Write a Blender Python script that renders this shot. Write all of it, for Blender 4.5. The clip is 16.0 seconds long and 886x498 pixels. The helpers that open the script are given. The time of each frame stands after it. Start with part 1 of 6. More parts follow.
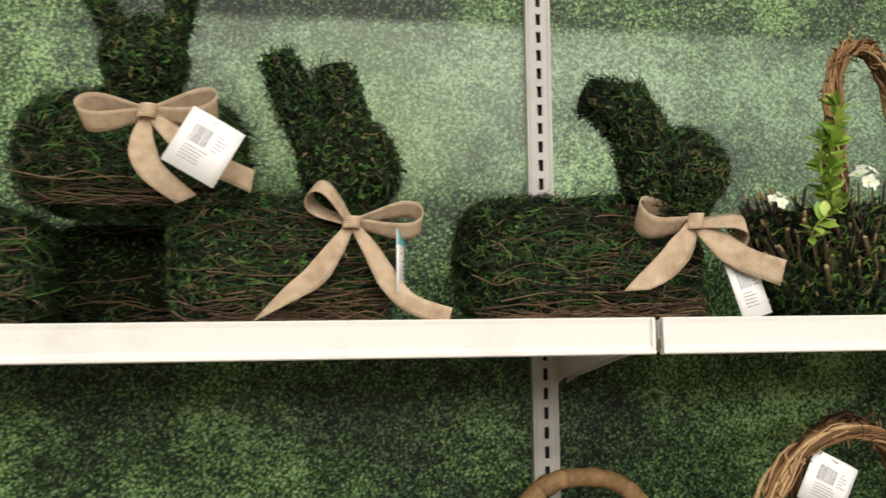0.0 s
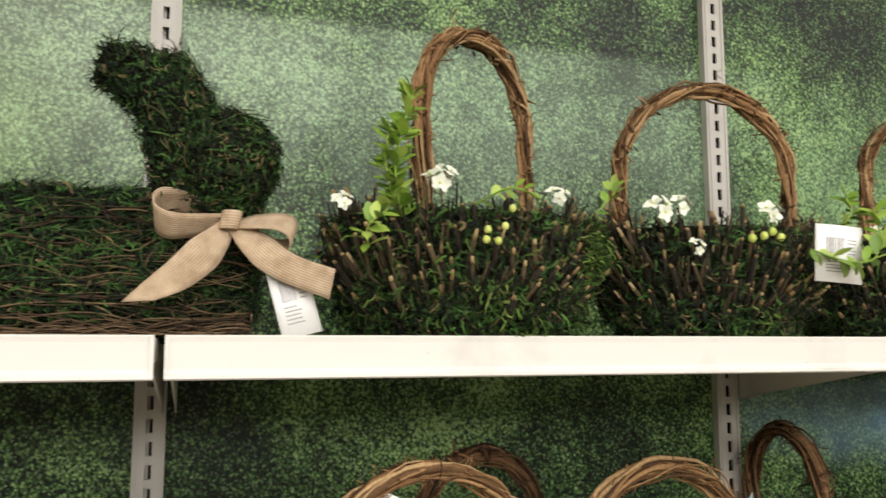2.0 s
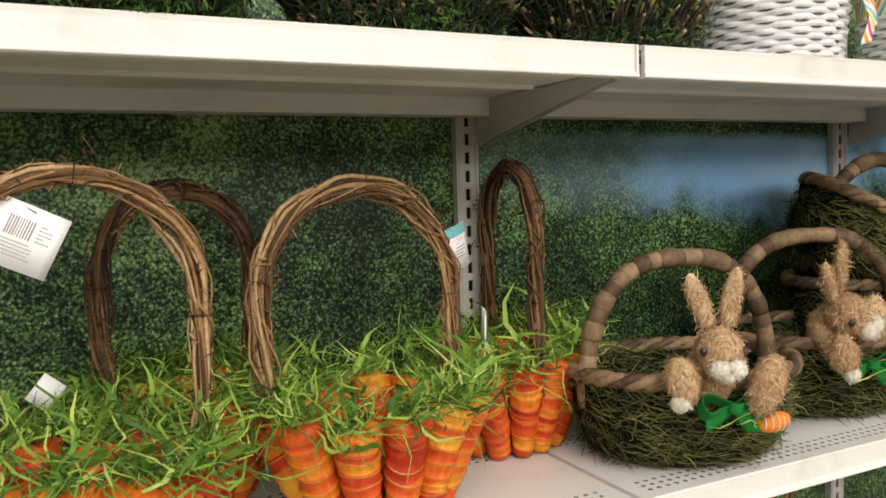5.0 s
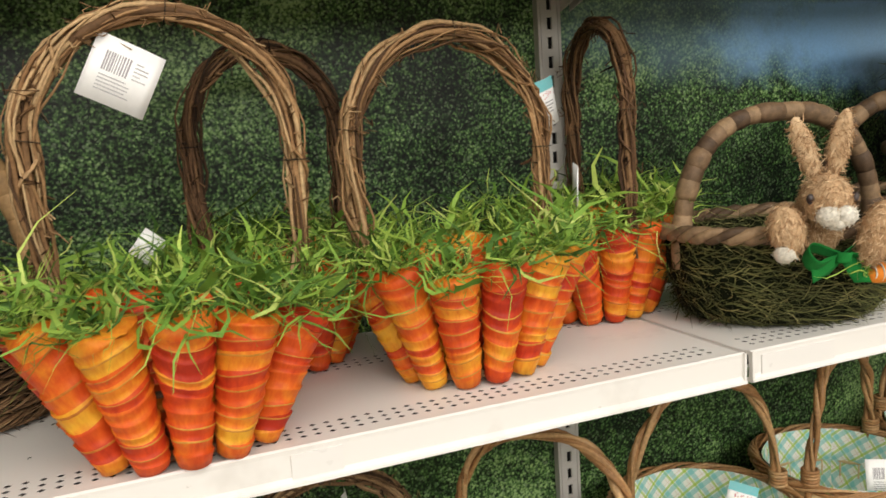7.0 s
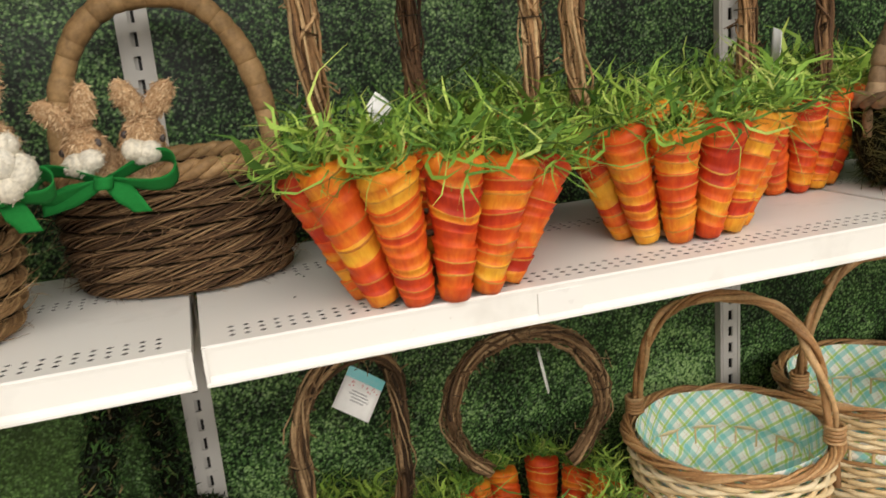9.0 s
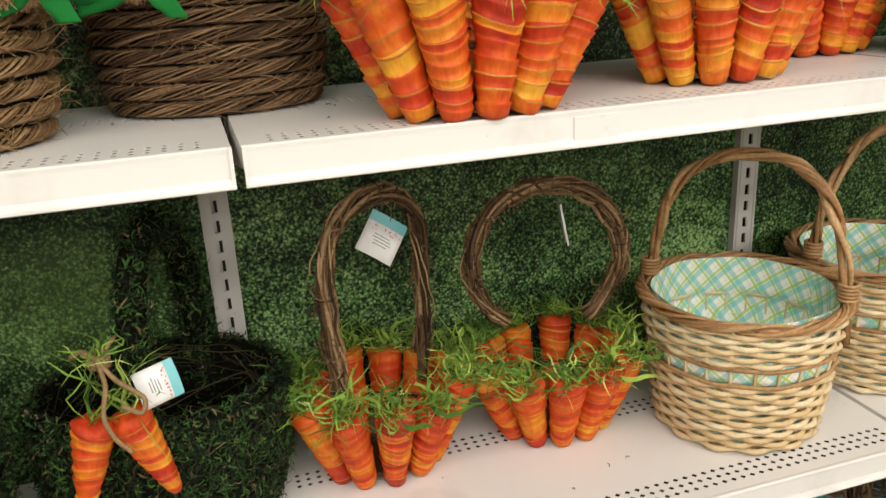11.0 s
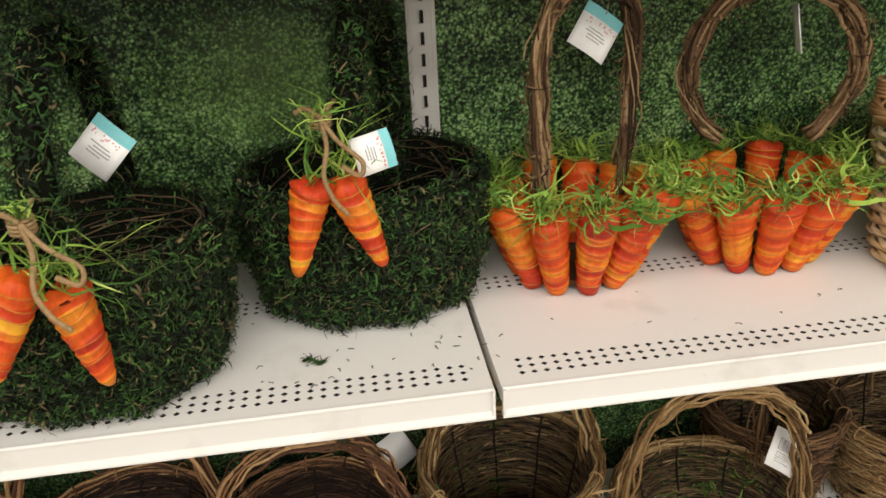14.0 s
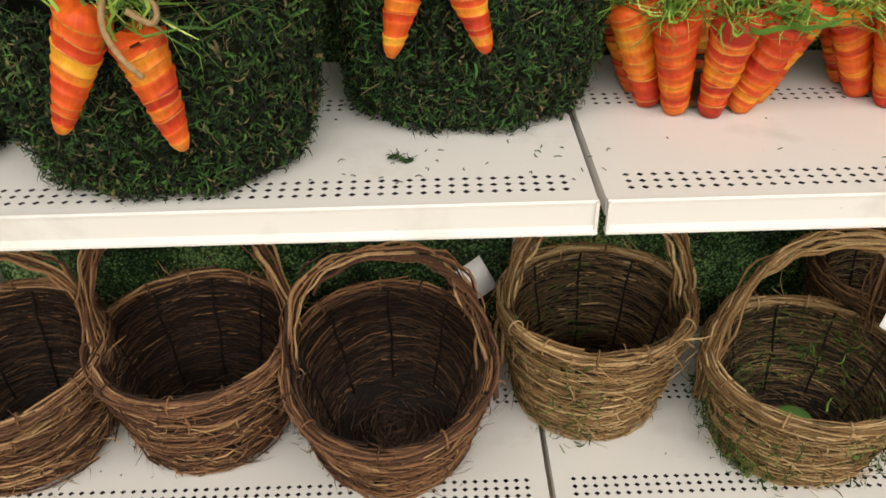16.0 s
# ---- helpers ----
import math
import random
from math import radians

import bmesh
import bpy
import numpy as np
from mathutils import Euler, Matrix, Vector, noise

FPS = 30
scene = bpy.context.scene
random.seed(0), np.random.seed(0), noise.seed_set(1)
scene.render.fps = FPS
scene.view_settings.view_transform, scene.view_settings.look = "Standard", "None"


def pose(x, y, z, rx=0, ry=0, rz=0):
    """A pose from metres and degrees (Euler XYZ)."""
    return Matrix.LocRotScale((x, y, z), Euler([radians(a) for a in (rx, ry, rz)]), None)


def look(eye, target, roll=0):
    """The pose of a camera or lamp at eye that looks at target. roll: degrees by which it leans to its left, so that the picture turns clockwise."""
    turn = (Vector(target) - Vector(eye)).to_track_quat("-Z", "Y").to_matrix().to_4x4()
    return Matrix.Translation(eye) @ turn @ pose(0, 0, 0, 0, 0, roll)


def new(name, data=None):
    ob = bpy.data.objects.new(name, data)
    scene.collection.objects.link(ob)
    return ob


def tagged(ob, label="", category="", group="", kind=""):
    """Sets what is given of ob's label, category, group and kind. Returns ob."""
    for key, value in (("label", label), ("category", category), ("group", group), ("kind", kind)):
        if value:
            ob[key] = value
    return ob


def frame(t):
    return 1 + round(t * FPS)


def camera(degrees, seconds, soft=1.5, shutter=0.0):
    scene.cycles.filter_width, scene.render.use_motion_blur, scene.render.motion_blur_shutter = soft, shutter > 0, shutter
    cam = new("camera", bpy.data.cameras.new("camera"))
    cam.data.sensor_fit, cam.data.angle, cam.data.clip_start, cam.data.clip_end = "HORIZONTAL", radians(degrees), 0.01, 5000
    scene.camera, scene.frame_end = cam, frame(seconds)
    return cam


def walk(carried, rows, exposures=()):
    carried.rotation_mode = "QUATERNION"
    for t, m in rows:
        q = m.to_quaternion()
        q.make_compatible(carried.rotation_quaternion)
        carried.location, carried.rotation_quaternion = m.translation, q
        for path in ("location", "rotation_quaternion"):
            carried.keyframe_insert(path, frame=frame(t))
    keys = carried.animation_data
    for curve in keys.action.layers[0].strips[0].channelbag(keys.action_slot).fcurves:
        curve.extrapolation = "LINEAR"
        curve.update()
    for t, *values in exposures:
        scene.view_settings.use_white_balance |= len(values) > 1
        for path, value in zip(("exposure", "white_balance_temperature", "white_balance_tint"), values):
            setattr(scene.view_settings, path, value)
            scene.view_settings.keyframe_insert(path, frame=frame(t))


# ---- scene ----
cam = camera(57.8, 16.0, 1.5, 0.3)
PATH = [
    (0, (0.018, 0.016, 1.787), (0.271, 1.992, 1.965), -0.6),
    (0.5, (0.067, 0.094, 1.789), (0.461, 2.043, 2.01), -1.3),
    (1, (0.14, 0.141, 1.783), (0.624, 2.065, 2.032), -0.9),
    (1.5, (0.287, 0.132, 1.783), (0.814, 2.045, 2.035), 0.2),
    (2, (0.391, 0.103, 1.781), (0.976, 2.001, 2.014), 0.0),
    (2.5, (0.45, 0.081, 1.777), (1.118, 1.954, 1.988), -1.1),
    (3, (0.501, 0.061, 1.766), (1.256, 1.905, 1.941), -1.7),
    (3.5, (0.55, 0.057, 1.743), (1.379, 1.874, 1.839), -1.7),
    (4, (0.591, 0.059, 1.705), (1.481, 1.85, 1.693), -1.6),
    (4.2, (0.599, 0.065, 1.69), (1.504, 1.848, 1.635), -1.7),
    (6.3, (0.623, 0.105, 1.544), (1.419, 1.923, 1.297), -3.6),
    (6.5, (0.612, 0.107, 1.54), (1.386, 1.932, 1.272), -3.6),
    (7, (0.583, 0.113, 1.522), (1.312, 1.95, 1.219), -3.9),
    (7.5, (0.533, 0.12, 1.514), (1.23, 1.963, 1.169), -3.9),
    (8, (0.48, 0.127, 1.508), (1.146, 1.972, 1.118), -4.1),
    (8.5, (0.432, 0.127, 1.49), (1.054, 1.978, 1.059), -4.6),
    (9, (0.386, 0.119, 1.47), (0.943, 1.98, 0.994), -5.1),
    (9.2, (0.376, 0.111, 1.458), (0.91, 1.974, 0.964), -5.0),
    (11.3, (0.322, 0.103, 1.357), (0.862, 1.904, 0.676), -2.7),
    (11.5, (0.317, 0.106, 1.35), (0.839, 1.905, 0.65), -2.7),
    (12, (0.296, 0.111, 1.326), (0.766, 1.91, 0.589), -2.7),
    (12.5, (0.279, 0.115, 1.312), (0.687, 1.912, 0.534), -2.7),
    (13, (0.259, 0.117, 1.293), (0.603, 1.91, 0.475), -2.7),
    (13.5, (0.239, 0.121, 1.269), (0.516, 1.904, 0.407), -2.8),
    (14, (0.218, 0.124, 1.243), (0.43, 1.901, 0.351), -2.8),
    (14.5, (0.21, 0.123, 1.213), (0.368, 1.89, 0.29), -2.8),
    (15, (0.198, 0.141, 1.168), (0.303, 1.876, 0.179), -2.5),
    (15.5, (0.193, 0.158, 1.137), (0.244, 1.844, 0.062), -1.8),
    (16, (0.189, 0.165, 1.12), (0.207, 1.804, -0.027), -1.2),
]
walk(cam, [(t, look(eye, target, roll)) for t, eye, target, roll in PATH], [(0, -0.03), (9, -0.04), (12, 0.02), (14, 0.08), (16, 0.14)])

# Walk through a store aisle past four shelves of spring baskets.


# ---- world and lights ----
world = bpy.data.worlds.new("store_air")
scene.world = world
world.use_nodes = True
world.node_tree.nodes["Background"].inputs[0].default_value = (1.0, 0.96, 0.9, 1)
world.node_tree.nodes["Background"].inputs[1].default_value = 0.22
scene.view_settings.exposure = 0.0


def tube_lamp(x, y, z, w, d, power, lean):
    """Row of open ceiling tubes; lean turns the far rows, whose light arrives from the side."""
    data = bpy.data.lights.new("fluorescent_tube_light", "AREA")
    data.shape, data.size, data.size_y, data.energy = "RECTANGLE", w, d, power
    data.color = (1.0, 0.965, 0.905)
    ob = new("ceiling_tube_lamp", data)
    ob.matrix_basis = pose(x, y, z, lean)
    return ob


for row_y, power, lean in ((-0.9, 114, 0), (-3.0, 205, 0), (-5.4, 135, 50), (-7.8, 150, 55)):
    tube_lamp(0.8, row_y, 3.45, 8.0, 0.8, power, lean)


# ---- material helpers ----
def srgb(r, g, b):
    f = lambda c: (c / 255 / 12.92) if c <= 10 else ((c / 255 + 0.055) / 1.055) ** 2.4
    return (f(r), f(g), f(b), 1)


class Nodes:
    """Small wrapper that adds nodes to one material."""

    def __init__(self, name):
        self.mat = bpy.data.materials.new(name)
        self.mat.use_nodes = True
        self.t = self.mat.node_tree
        self.bsdf = self.t.nodes["Principled BSDF"]

    def add(self, kind, **values):
        n = self.t.nodes.new(kind)
        for k, v in values.items():
            if k in n.inputs:
                n.inputs[k].default_value = v
            else:
                setattr(n, k, v)
        return n

    def link(self, a, b):
        self.t.links.new(a, b)

    def coords(self, kind="Object", scale=(1, 1, 1), seeded=False):
        c = self.add("ShaderNodeTexCoord")
        m = self.add("ShaderNodeMapping")
        m.inputs["Scale"].default_value = scale
        self.link(c.outputs[kind], m.inputs["Vector"])
        if seeded:
            info = self.add("ShaderNodeObjectInfo")
            mul = self.add("ShaderNodeVectorMath", operation="SCALE")
            mul.inputs[0].default_value = (13.7, 7.1, 29.3)
            self.link(info.outputs["Random"], mul.inputs["Scale"])
            self.link(mul.outputs[0], m.inputs["Location"])
        return m.outputs["Vector"]

    def noise(self, vec, scale, detail=4, rough=0.6, dist=0.0):
        n = self.add("ShaderNodeTexNoise")
        n.inputs["Scale"].default_value, n.inputs["Detail"].default_value = scale, detail
        n.inputs["Roughness"].default_value, n.inputs["Distortion"].default_value = rough, dist
        self.link(vec, n.inputs["Vector"])
        return n.outputs["Fac"]

    def ramp(self, fac, stops, mode="LINEAR"):
        r = self.add("ShaderNodeValToRGB")
        r.color_ramp.interpolation = mode
        e = r.color_ramp.elements
        while len(e) < len(stops):
            e.new(0.5)
        for i, (p, c) in enumerate(stops):
            e[i].position, e[i].color = p, c
        self.link(fac, r.inputs["Fac"])
        return r.outputs["Color"]

    def mix(self, a, b, fac, mode="MIX"):
        m = self.add("ShaderNodeMix", data_type="RGBA", blend_type=mode)
        for sock, v in ((m.inputs[0], fac), (m.inputs[6], a), (m.inputs[7], b)):
            if isinstance(v, (int, float, tuple)):
                sock.default_value = v
            else:
                self.link(v, sock)
        return m.outputs[2]

    def math(self, op, a, b=0.0):
        m = self.add("ShaderNodeMath", operation=op)
        for sock, v in zip(m.inputs, (a, b)):
            if isinstance(v, (int, float)):
                sock.default_value = v
            else:
                self.link(v, sock)
        return m.outputs[0]

    def island(self):
        return self.add("ShaderNodeNewGeometry").outputs["Random Per Island"]

    def done(self, color, rough=0.7, bump=None, strength=0.3, dist=0.002, spec=0.5, metal=0.0):
        b = self.bsdf
        if isinstance(color, tuple):
            b.inputs["Base Color"].default_value = color
        else:
            self.link(color, b.inputs["Base Color"])
        if isinstance(rough, (int, float)):
            b.inputs["Roughness"].default_value = rough
        else:
            self.link(rough, b.inputs["Roughness"])
        b.inputs["Specular IOR Level"].default_value = spec
        b.inputs["Metallic"].default_value = metal
        if bump is not None:
            n = self.add("ShaderNodeBump")
            n.inputs["Strength"].default_value, n.inputs["Distance"].default_value = strength, dist
            self.link(bump, n.inputs["Height"])
            self.link(n.outputs[0], b.inputs["Normal"])
        return self.mat


def fibre(name, stops, rough=0.8, grain=220, spec=0.3, clump=9, low=0.7, fine=0.45):
    """Strand material: every strand its own tone, with a fine grain along it."""
    n = Nodes(name)
    v = n.coords("Object")
    each = n.add("ShaderNodeObjectInfo").outputs["Random"]
    base = n.ramp(n.math("FRACT", n.math("ADD", n.island(), each)), stops)
    g = n.noise(v, grain, 3)
    big = n.noise(v, clump, 3)
    c = n.mix(base, n.ramp(g, [(0.3, (fine, fine, fine, 1)), (0.7, (1, 1, 1, 1))]), 0.7, "MULTIPLY")
    c = n.mix(c, n.ramp(big, [(0.35, (low, low, low, 1)), (0.65, (1, 1, 1, 1))]), 0.8, "MULTIPLY")
    return n.done(c, rough, g, 0.4, 0.001, spec)


def enamel(name, color, wear, rough=0.32):
    n = Nodes(name)
    v = n.coords("Object")
    big, small = n.noise(v, 5, 5), n.noise(v, 60, 6, 0.7)
    c = n.mix(color, wear, n.ramp(big, [(0.55, (0, 0, 0, 1)), (0.8, (0.55, 0.55, 0.55, 1))]))
    c = n.mix(c, wear, n.ramp(small, [(0.66, (0, 0, 0, 1)), (0.74, (0.5, 0.5, 0.5, 1))]))
    return n.done(c, n.ramp(big, [(0.3, (rough,) * 3 + (1,)), (0.7, (rough + 0.18,) * 3 + (1,))]), small, 0.05, 0.0005)


def hedge_print():
    """Photographic hedge print on the back panels, with soft pale, green and blue patches."""
    n = Nodes("hedge_print")
    v = n.coords("Object")
    leaf = n.add("ShaderNodeTexVoronoi", feature="F1")
    leaf.inputs["Scale"].default_value = 320
    n.link(v, leaf.inputs["Vector"])
    leaf2 = n.add("ShaderNodeTexVoronoi", feature="F1")
    leaf2.inputs["Scale"].default_value = 175
    n.link(v, leaf2.inputs["Vector"])
    clump, mid, fine = n.noise(v, 3.2, 5, 0.6), n.noise(v, 14, 5, 0.7, 0.6), n.noise(v, 260, 2)
    sep = n.add("ShaderNodeSeparateColor")
    n.link(leaf.outputs["Color"], sep.inputs[0])
    tone = n.math("ADD", n.math("MULTIPLY", clump, 1.0), n.math("MULTIPLY", mid, 0.5))
    tone = n.math("ADD", tone, n.math("MULTIPLY", sep.outputs[0], 0.30))
    tone = n.math("ADD", tone, n.math("MULTIPLY", n.math("SUBTRACT", n.noise(v, 120, 4, 0.75), 0.5), 0.55))
    tone = n.math("SUBTRACT", tone, n.math("MULTIPLY", leaf2.outputs["Distance"], 0.42))
    col = n.ramp(tone, [(0.48, srgb(3, 7, 4)), (0.68, srgb(36, 60, 31)), (0.84, srgb(88, 124, 66)), (1.0, srgb(158, 188, 124))])
    spark = n.ramp(sep.outputs[1], [(0.84, (0, 0, 0, 1)), (0.97, (0.7, 0.7, 0.7, 1))])
    col = n.mix(col, srgb(168, 192, 150), n.math("MULTIPLY", spark, n.math("MULTIPLY", clump, 0.9)))
    # soft pale, green and blue patches in panel coordinates, cut off along their upper edge
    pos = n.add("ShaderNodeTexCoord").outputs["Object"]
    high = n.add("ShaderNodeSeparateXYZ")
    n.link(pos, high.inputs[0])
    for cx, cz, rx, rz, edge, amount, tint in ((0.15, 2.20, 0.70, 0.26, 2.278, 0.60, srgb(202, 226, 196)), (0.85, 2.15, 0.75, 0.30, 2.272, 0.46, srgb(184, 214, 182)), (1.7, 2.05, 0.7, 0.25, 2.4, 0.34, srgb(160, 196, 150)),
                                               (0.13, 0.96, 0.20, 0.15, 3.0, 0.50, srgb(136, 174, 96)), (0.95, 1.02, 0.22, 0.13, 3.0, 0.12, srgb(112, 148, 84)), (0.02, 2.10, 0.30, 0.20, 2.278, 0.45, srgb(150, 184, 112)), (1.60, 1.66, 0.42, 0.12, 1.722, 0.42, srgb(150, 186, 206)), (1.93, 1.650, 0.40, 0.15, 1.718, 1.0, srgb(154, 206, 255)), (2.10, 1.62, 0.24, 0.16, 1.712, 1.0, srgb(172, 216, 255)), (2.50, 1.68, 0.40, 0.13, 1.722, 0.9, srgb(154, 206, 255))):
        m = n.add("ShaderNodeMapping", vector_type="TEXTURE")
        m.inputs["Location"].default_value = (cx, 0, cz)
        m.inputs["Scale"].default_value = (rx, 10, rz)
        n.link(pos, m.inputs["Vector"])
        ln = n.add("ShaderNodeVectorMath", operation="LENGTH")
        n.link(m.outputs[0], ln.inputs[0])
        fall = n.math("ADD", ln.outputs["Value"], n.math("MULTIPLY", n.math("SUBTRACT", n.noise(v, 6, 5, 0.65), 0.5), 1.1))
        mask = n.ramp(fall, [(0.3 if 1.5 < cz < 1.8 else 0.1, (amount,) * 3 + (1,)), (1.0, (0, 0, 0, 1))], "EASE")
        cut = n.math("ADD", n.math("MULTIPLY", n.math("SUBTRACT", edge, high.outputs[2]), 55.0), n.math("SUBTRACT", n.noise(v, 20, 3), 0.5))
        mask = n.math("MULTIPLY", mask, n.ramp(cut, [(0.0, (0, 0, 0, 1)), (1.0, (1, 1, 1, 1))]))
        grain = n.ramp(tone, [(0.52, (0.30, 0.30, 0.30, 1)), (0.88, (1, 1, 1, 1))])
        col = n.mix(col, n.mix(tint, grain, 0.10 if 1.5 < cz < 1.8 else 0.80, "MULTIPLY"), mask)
    return n.done(col, 0.40, fine, 0.03, 0.0005, 0.28)


M_WHITE = enamel("white_shelf_enamel", srgb(229, 226, 221), srgb(160, 150, 138))
M_UPRIGHT = enamel("upright_enamel", srgb(196, 192, 186), srgb(130, 124, 116), 0.4)
# dark tone for the shade below the deck holes
M_HOLE_SHADE = enamel("hole_shade_dark", srgb(52, 48, 44), srgb(36, 32, 30), 0.6)
M_HEDGE = hedge_print()


# ---- mesh helpers ----
class Geo:
    """Collects vertices and faces for one mesh."""

    def __init__(self):
        self.v, self.f, self.mi, self.m = [], [], [], 0

    def face(self, *idx):
        self.f.append(idx)
        self.mi.append(self.m)

    def box(self, x0, x1, y0, y1, z0, z1):
        b = len(self.v)
        self.v += [(x, y, z) for z in (z0, z1) for y in (y0, y1) for x in (x0, x1)]
        for q in ((0, 2, 3, 1), (4, 5, 7, 6), (0, 1, 5, 4), (2, 6, 7, 3), (0, 4, 6, 2), (1, 3, 7, 5)):
            self.face(*(b + i for i in q))

    def tube(self, pts, rad, sides=5, closed=False, twist=0.0, caps=True):
        """Tube along pts; rad is one radius or one for each point."""
        p = np.array(pts, float)
        k = len(p)
        r = np.full(k, rad) if np.isscalar(rad) else np.array(rad, float)
        tan = (np.roll(p, -1, 0) - np.roll(p, 1, 0)) if closed else np.gradient(p, axis=0)
        tan /= np.linalg.norm(tan, axis=1)[:, None] + 1e-12
        ref = np.array((0, 0, 1.0)) if abs(tan[:, 2]).max() < 0.95 else np.array((0.31, 0.95, 0.05))
        if abs(tan @ ref).max() > 0.97:
            ref = np.array((0.95, 0.25, 0.17))
        a = np.cross(tan, ref)
        a /= np.linalg.norm(a, axis=1)[:, None] + 1e-12
        c = np.cross(tan, a)
        ang = np.arange(sides) * 2 * np.pi / sides
        b = len(self.v)
        for i in range(k):
            for t in ang + twist * i:
                self.v.append(tuple(p[i] + r[i] * (np.cos(t) * a[i] + np.sin(t) * c[i])))
        for i in range(k if closed else k - 1):
            j = (i + 1) % k
            for s in range(sides):
                u = (s + 1) % sides
                self.face(b + i * sides + s, b + i * sides + u, b + j * sides + u, b + j * sides + s)
        if caps and not closed:
            self.face(*(b + s for s in reversed(range(sides))))
            self.face(*(b + (k - 1) * sides + s for s in range(sides)))

    def strip(self, pts, widths, side):
        """Flat ribbon along pts, its width across the direction side (one, or one for each point)."""
        b = len(self.v)
        side = np.array(side, float)
        for i, p in enumerate(pts):
            s = (side if side.ndim == 1 else side[i]) * (widths if np.isscalar(widths) else widths[i]) / 2
            p = np.array(p, float)
            self.v += [tuple(p - s), tuple(p + s)]
        for i in range(len(pts) - 1):
            self.face(b + 2 * i, b + 2 * i + 1, b + 2 * i + 3, b + 2 * i + 2)

    def lathe(self, prof, sides=24, sx=1.0, sy=1.0, at=(0, 0, 0), wob=None, cap0=True, cap1=True):
        """Turned body about z: prof is a list of (radius, z)."""
        b = len(self.v)
        for r, z in prof:
            for s in range(sides):
                t = 2 * np.pi * s / sides
                q = r + (wob(t, z) if wob else 0)
                self.v.append((at[0] + sx * q * np.cos(t), at[1] + sy * q * np.sin(t), at[2] + z))
        for i in range(len(prof) - 1):
            for s in range(sides):
                u = (s + 1) % sides
                self.face(b + i * sides + s, b + i * sides + u, b + (i + 1) * sides + u, b + (i + 1) * sides + s)
        if cap0:
            self.face(*(b + s for s in reversed(range(sides))))
        if cap1:
            self.face(*(b + (len(prof) - 1) * sides + s for s in range(sides)))

    def weld(self):
        seen, where, verts = {}, [], []
        for v in self.v:
            k = tuple(round(c, 6) for c in v)
            if k not in seen:
                seen[k] = len(verts)
                verts.append(v)
            where.append(seen[k])
        self.v, self.f = verts, [tuple(where[i] for i in f) for f in self.f]
        return self

    def mesh(self, name, mats, smooth=True):
        me = bpy.data.meshes.new(name)
        me.from_pydata(self.v, [], self.f)
        for m in mats if isinstance(mats, (list, tuple)) else [mats]:
            me.materials.append(m)
        me.polygons.foreach_set("material_index", self.mi)
        me.polygons.foreach_set("use_smooth", [smooth] * len(self.f))
        me.update()
        return me


def part(name, geo, mats, parent=None, label="", smooth=True, at=None):
    """Links a Geo (or a mesh) as one object, under a thing or part when parent is given."""
    ob = new(name, geo.mesh(name, mats, smooth) if isinstance(geo, Geo) else geo)
    ob.parent = parent
    if at is not None:
        ob.matrix_basis = at
    return tagged(ob, label) if label else ob


def thing(name, label, category, group="", kind="", at=None):
    ob = tagged(new(name), label, category, group, kind)
    ob.empty_display_size = 0.05
    if at is not None:
        ob.matrix_basis = at
    return ob


R = random.Random(7)
rn = R.uniform

# ---- plan ----
WALL_Y, LIP_Y = 1.278, 0.856
SHELF_Z = {1: 1.786, 2: 1.222, 3: 0.686, 4: 0.173}
SEAM0, UP0, BAY = 0.362, 0.338, 0.9085


def room():
    def slab(name, label, cat, mats, *dims, at=None):
        g = Geo()
        g.box(*dims)
        return tagged(part(name, g, mats, smooth=False), label, cat, kind="structure")

    n = Nodes("store_floor_tile")
    v = n.coords("Object")
    br = n.add("ShaderNodeTexBrick", offset=0.0)
    br.inputs["Scale"].default_value, br.inputs["Mortar Size"].default_value = 3.3, 0.004
    br.inputs["Color1"].default_value = br.inputs["Color2"].default_value = srgb(205, 196, 182)
    br.inputs["Mortar"].default_value = srgb(150, 142, 130)
    br.inputs["Row Height"].default_value = br.inputs["Brick Width"].default_value = 1.0
    n.link(v, br.inputs["Vector"])
    m_floor = n.done(n.mix(br.outputs[0], srgb(170, 160, 145), n.ramp(n.noise(v, 12, 5), [(0.5, (0, 0, 0, 1)), (0.8, (0.4, 0.4, 0.4, 1))])), 0.3)
    m_plain = enamel("painted_board", srgb(190, 184, 174), srgb(150, 142, 130), 0.6)
    slab("floor", "pale polished store floor tiles", "floor", m_floor, -7, 9, -10, 3, -0.1, 0)
    slab("ceiling", "off-white suspended store ceiling", "ceiling", m_plain, -7, 9, -10, 3, 3.7, 3.8)
    slab("wall_south", "plain pale boards across the aisle", "wall", m_plain, -7, 9, -10.1, -10, 0, 3.7)
    slab("wall_west", "plain pale boards closing the aisle", "wall", m_plain, -7.1, -7, -10, 3, 0, 3.7)
    slab("wall_east", "plain pale boards closing the aisle", "wall", m_plain, 9, 9.1, -10, 3, 0, 3.7)
    # unseen block, added to keep the far lamps off the lower shelves
    slab("aisle_light_screen", "plain unseen block across the aisle that screens low light", "wall", m_plain, -7, 9, -2.3, -1.85, 0, 1.75)
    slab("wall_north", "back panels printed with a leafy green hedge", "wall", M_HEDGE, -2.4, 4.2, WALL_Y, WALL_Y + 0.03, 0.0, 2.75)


room()


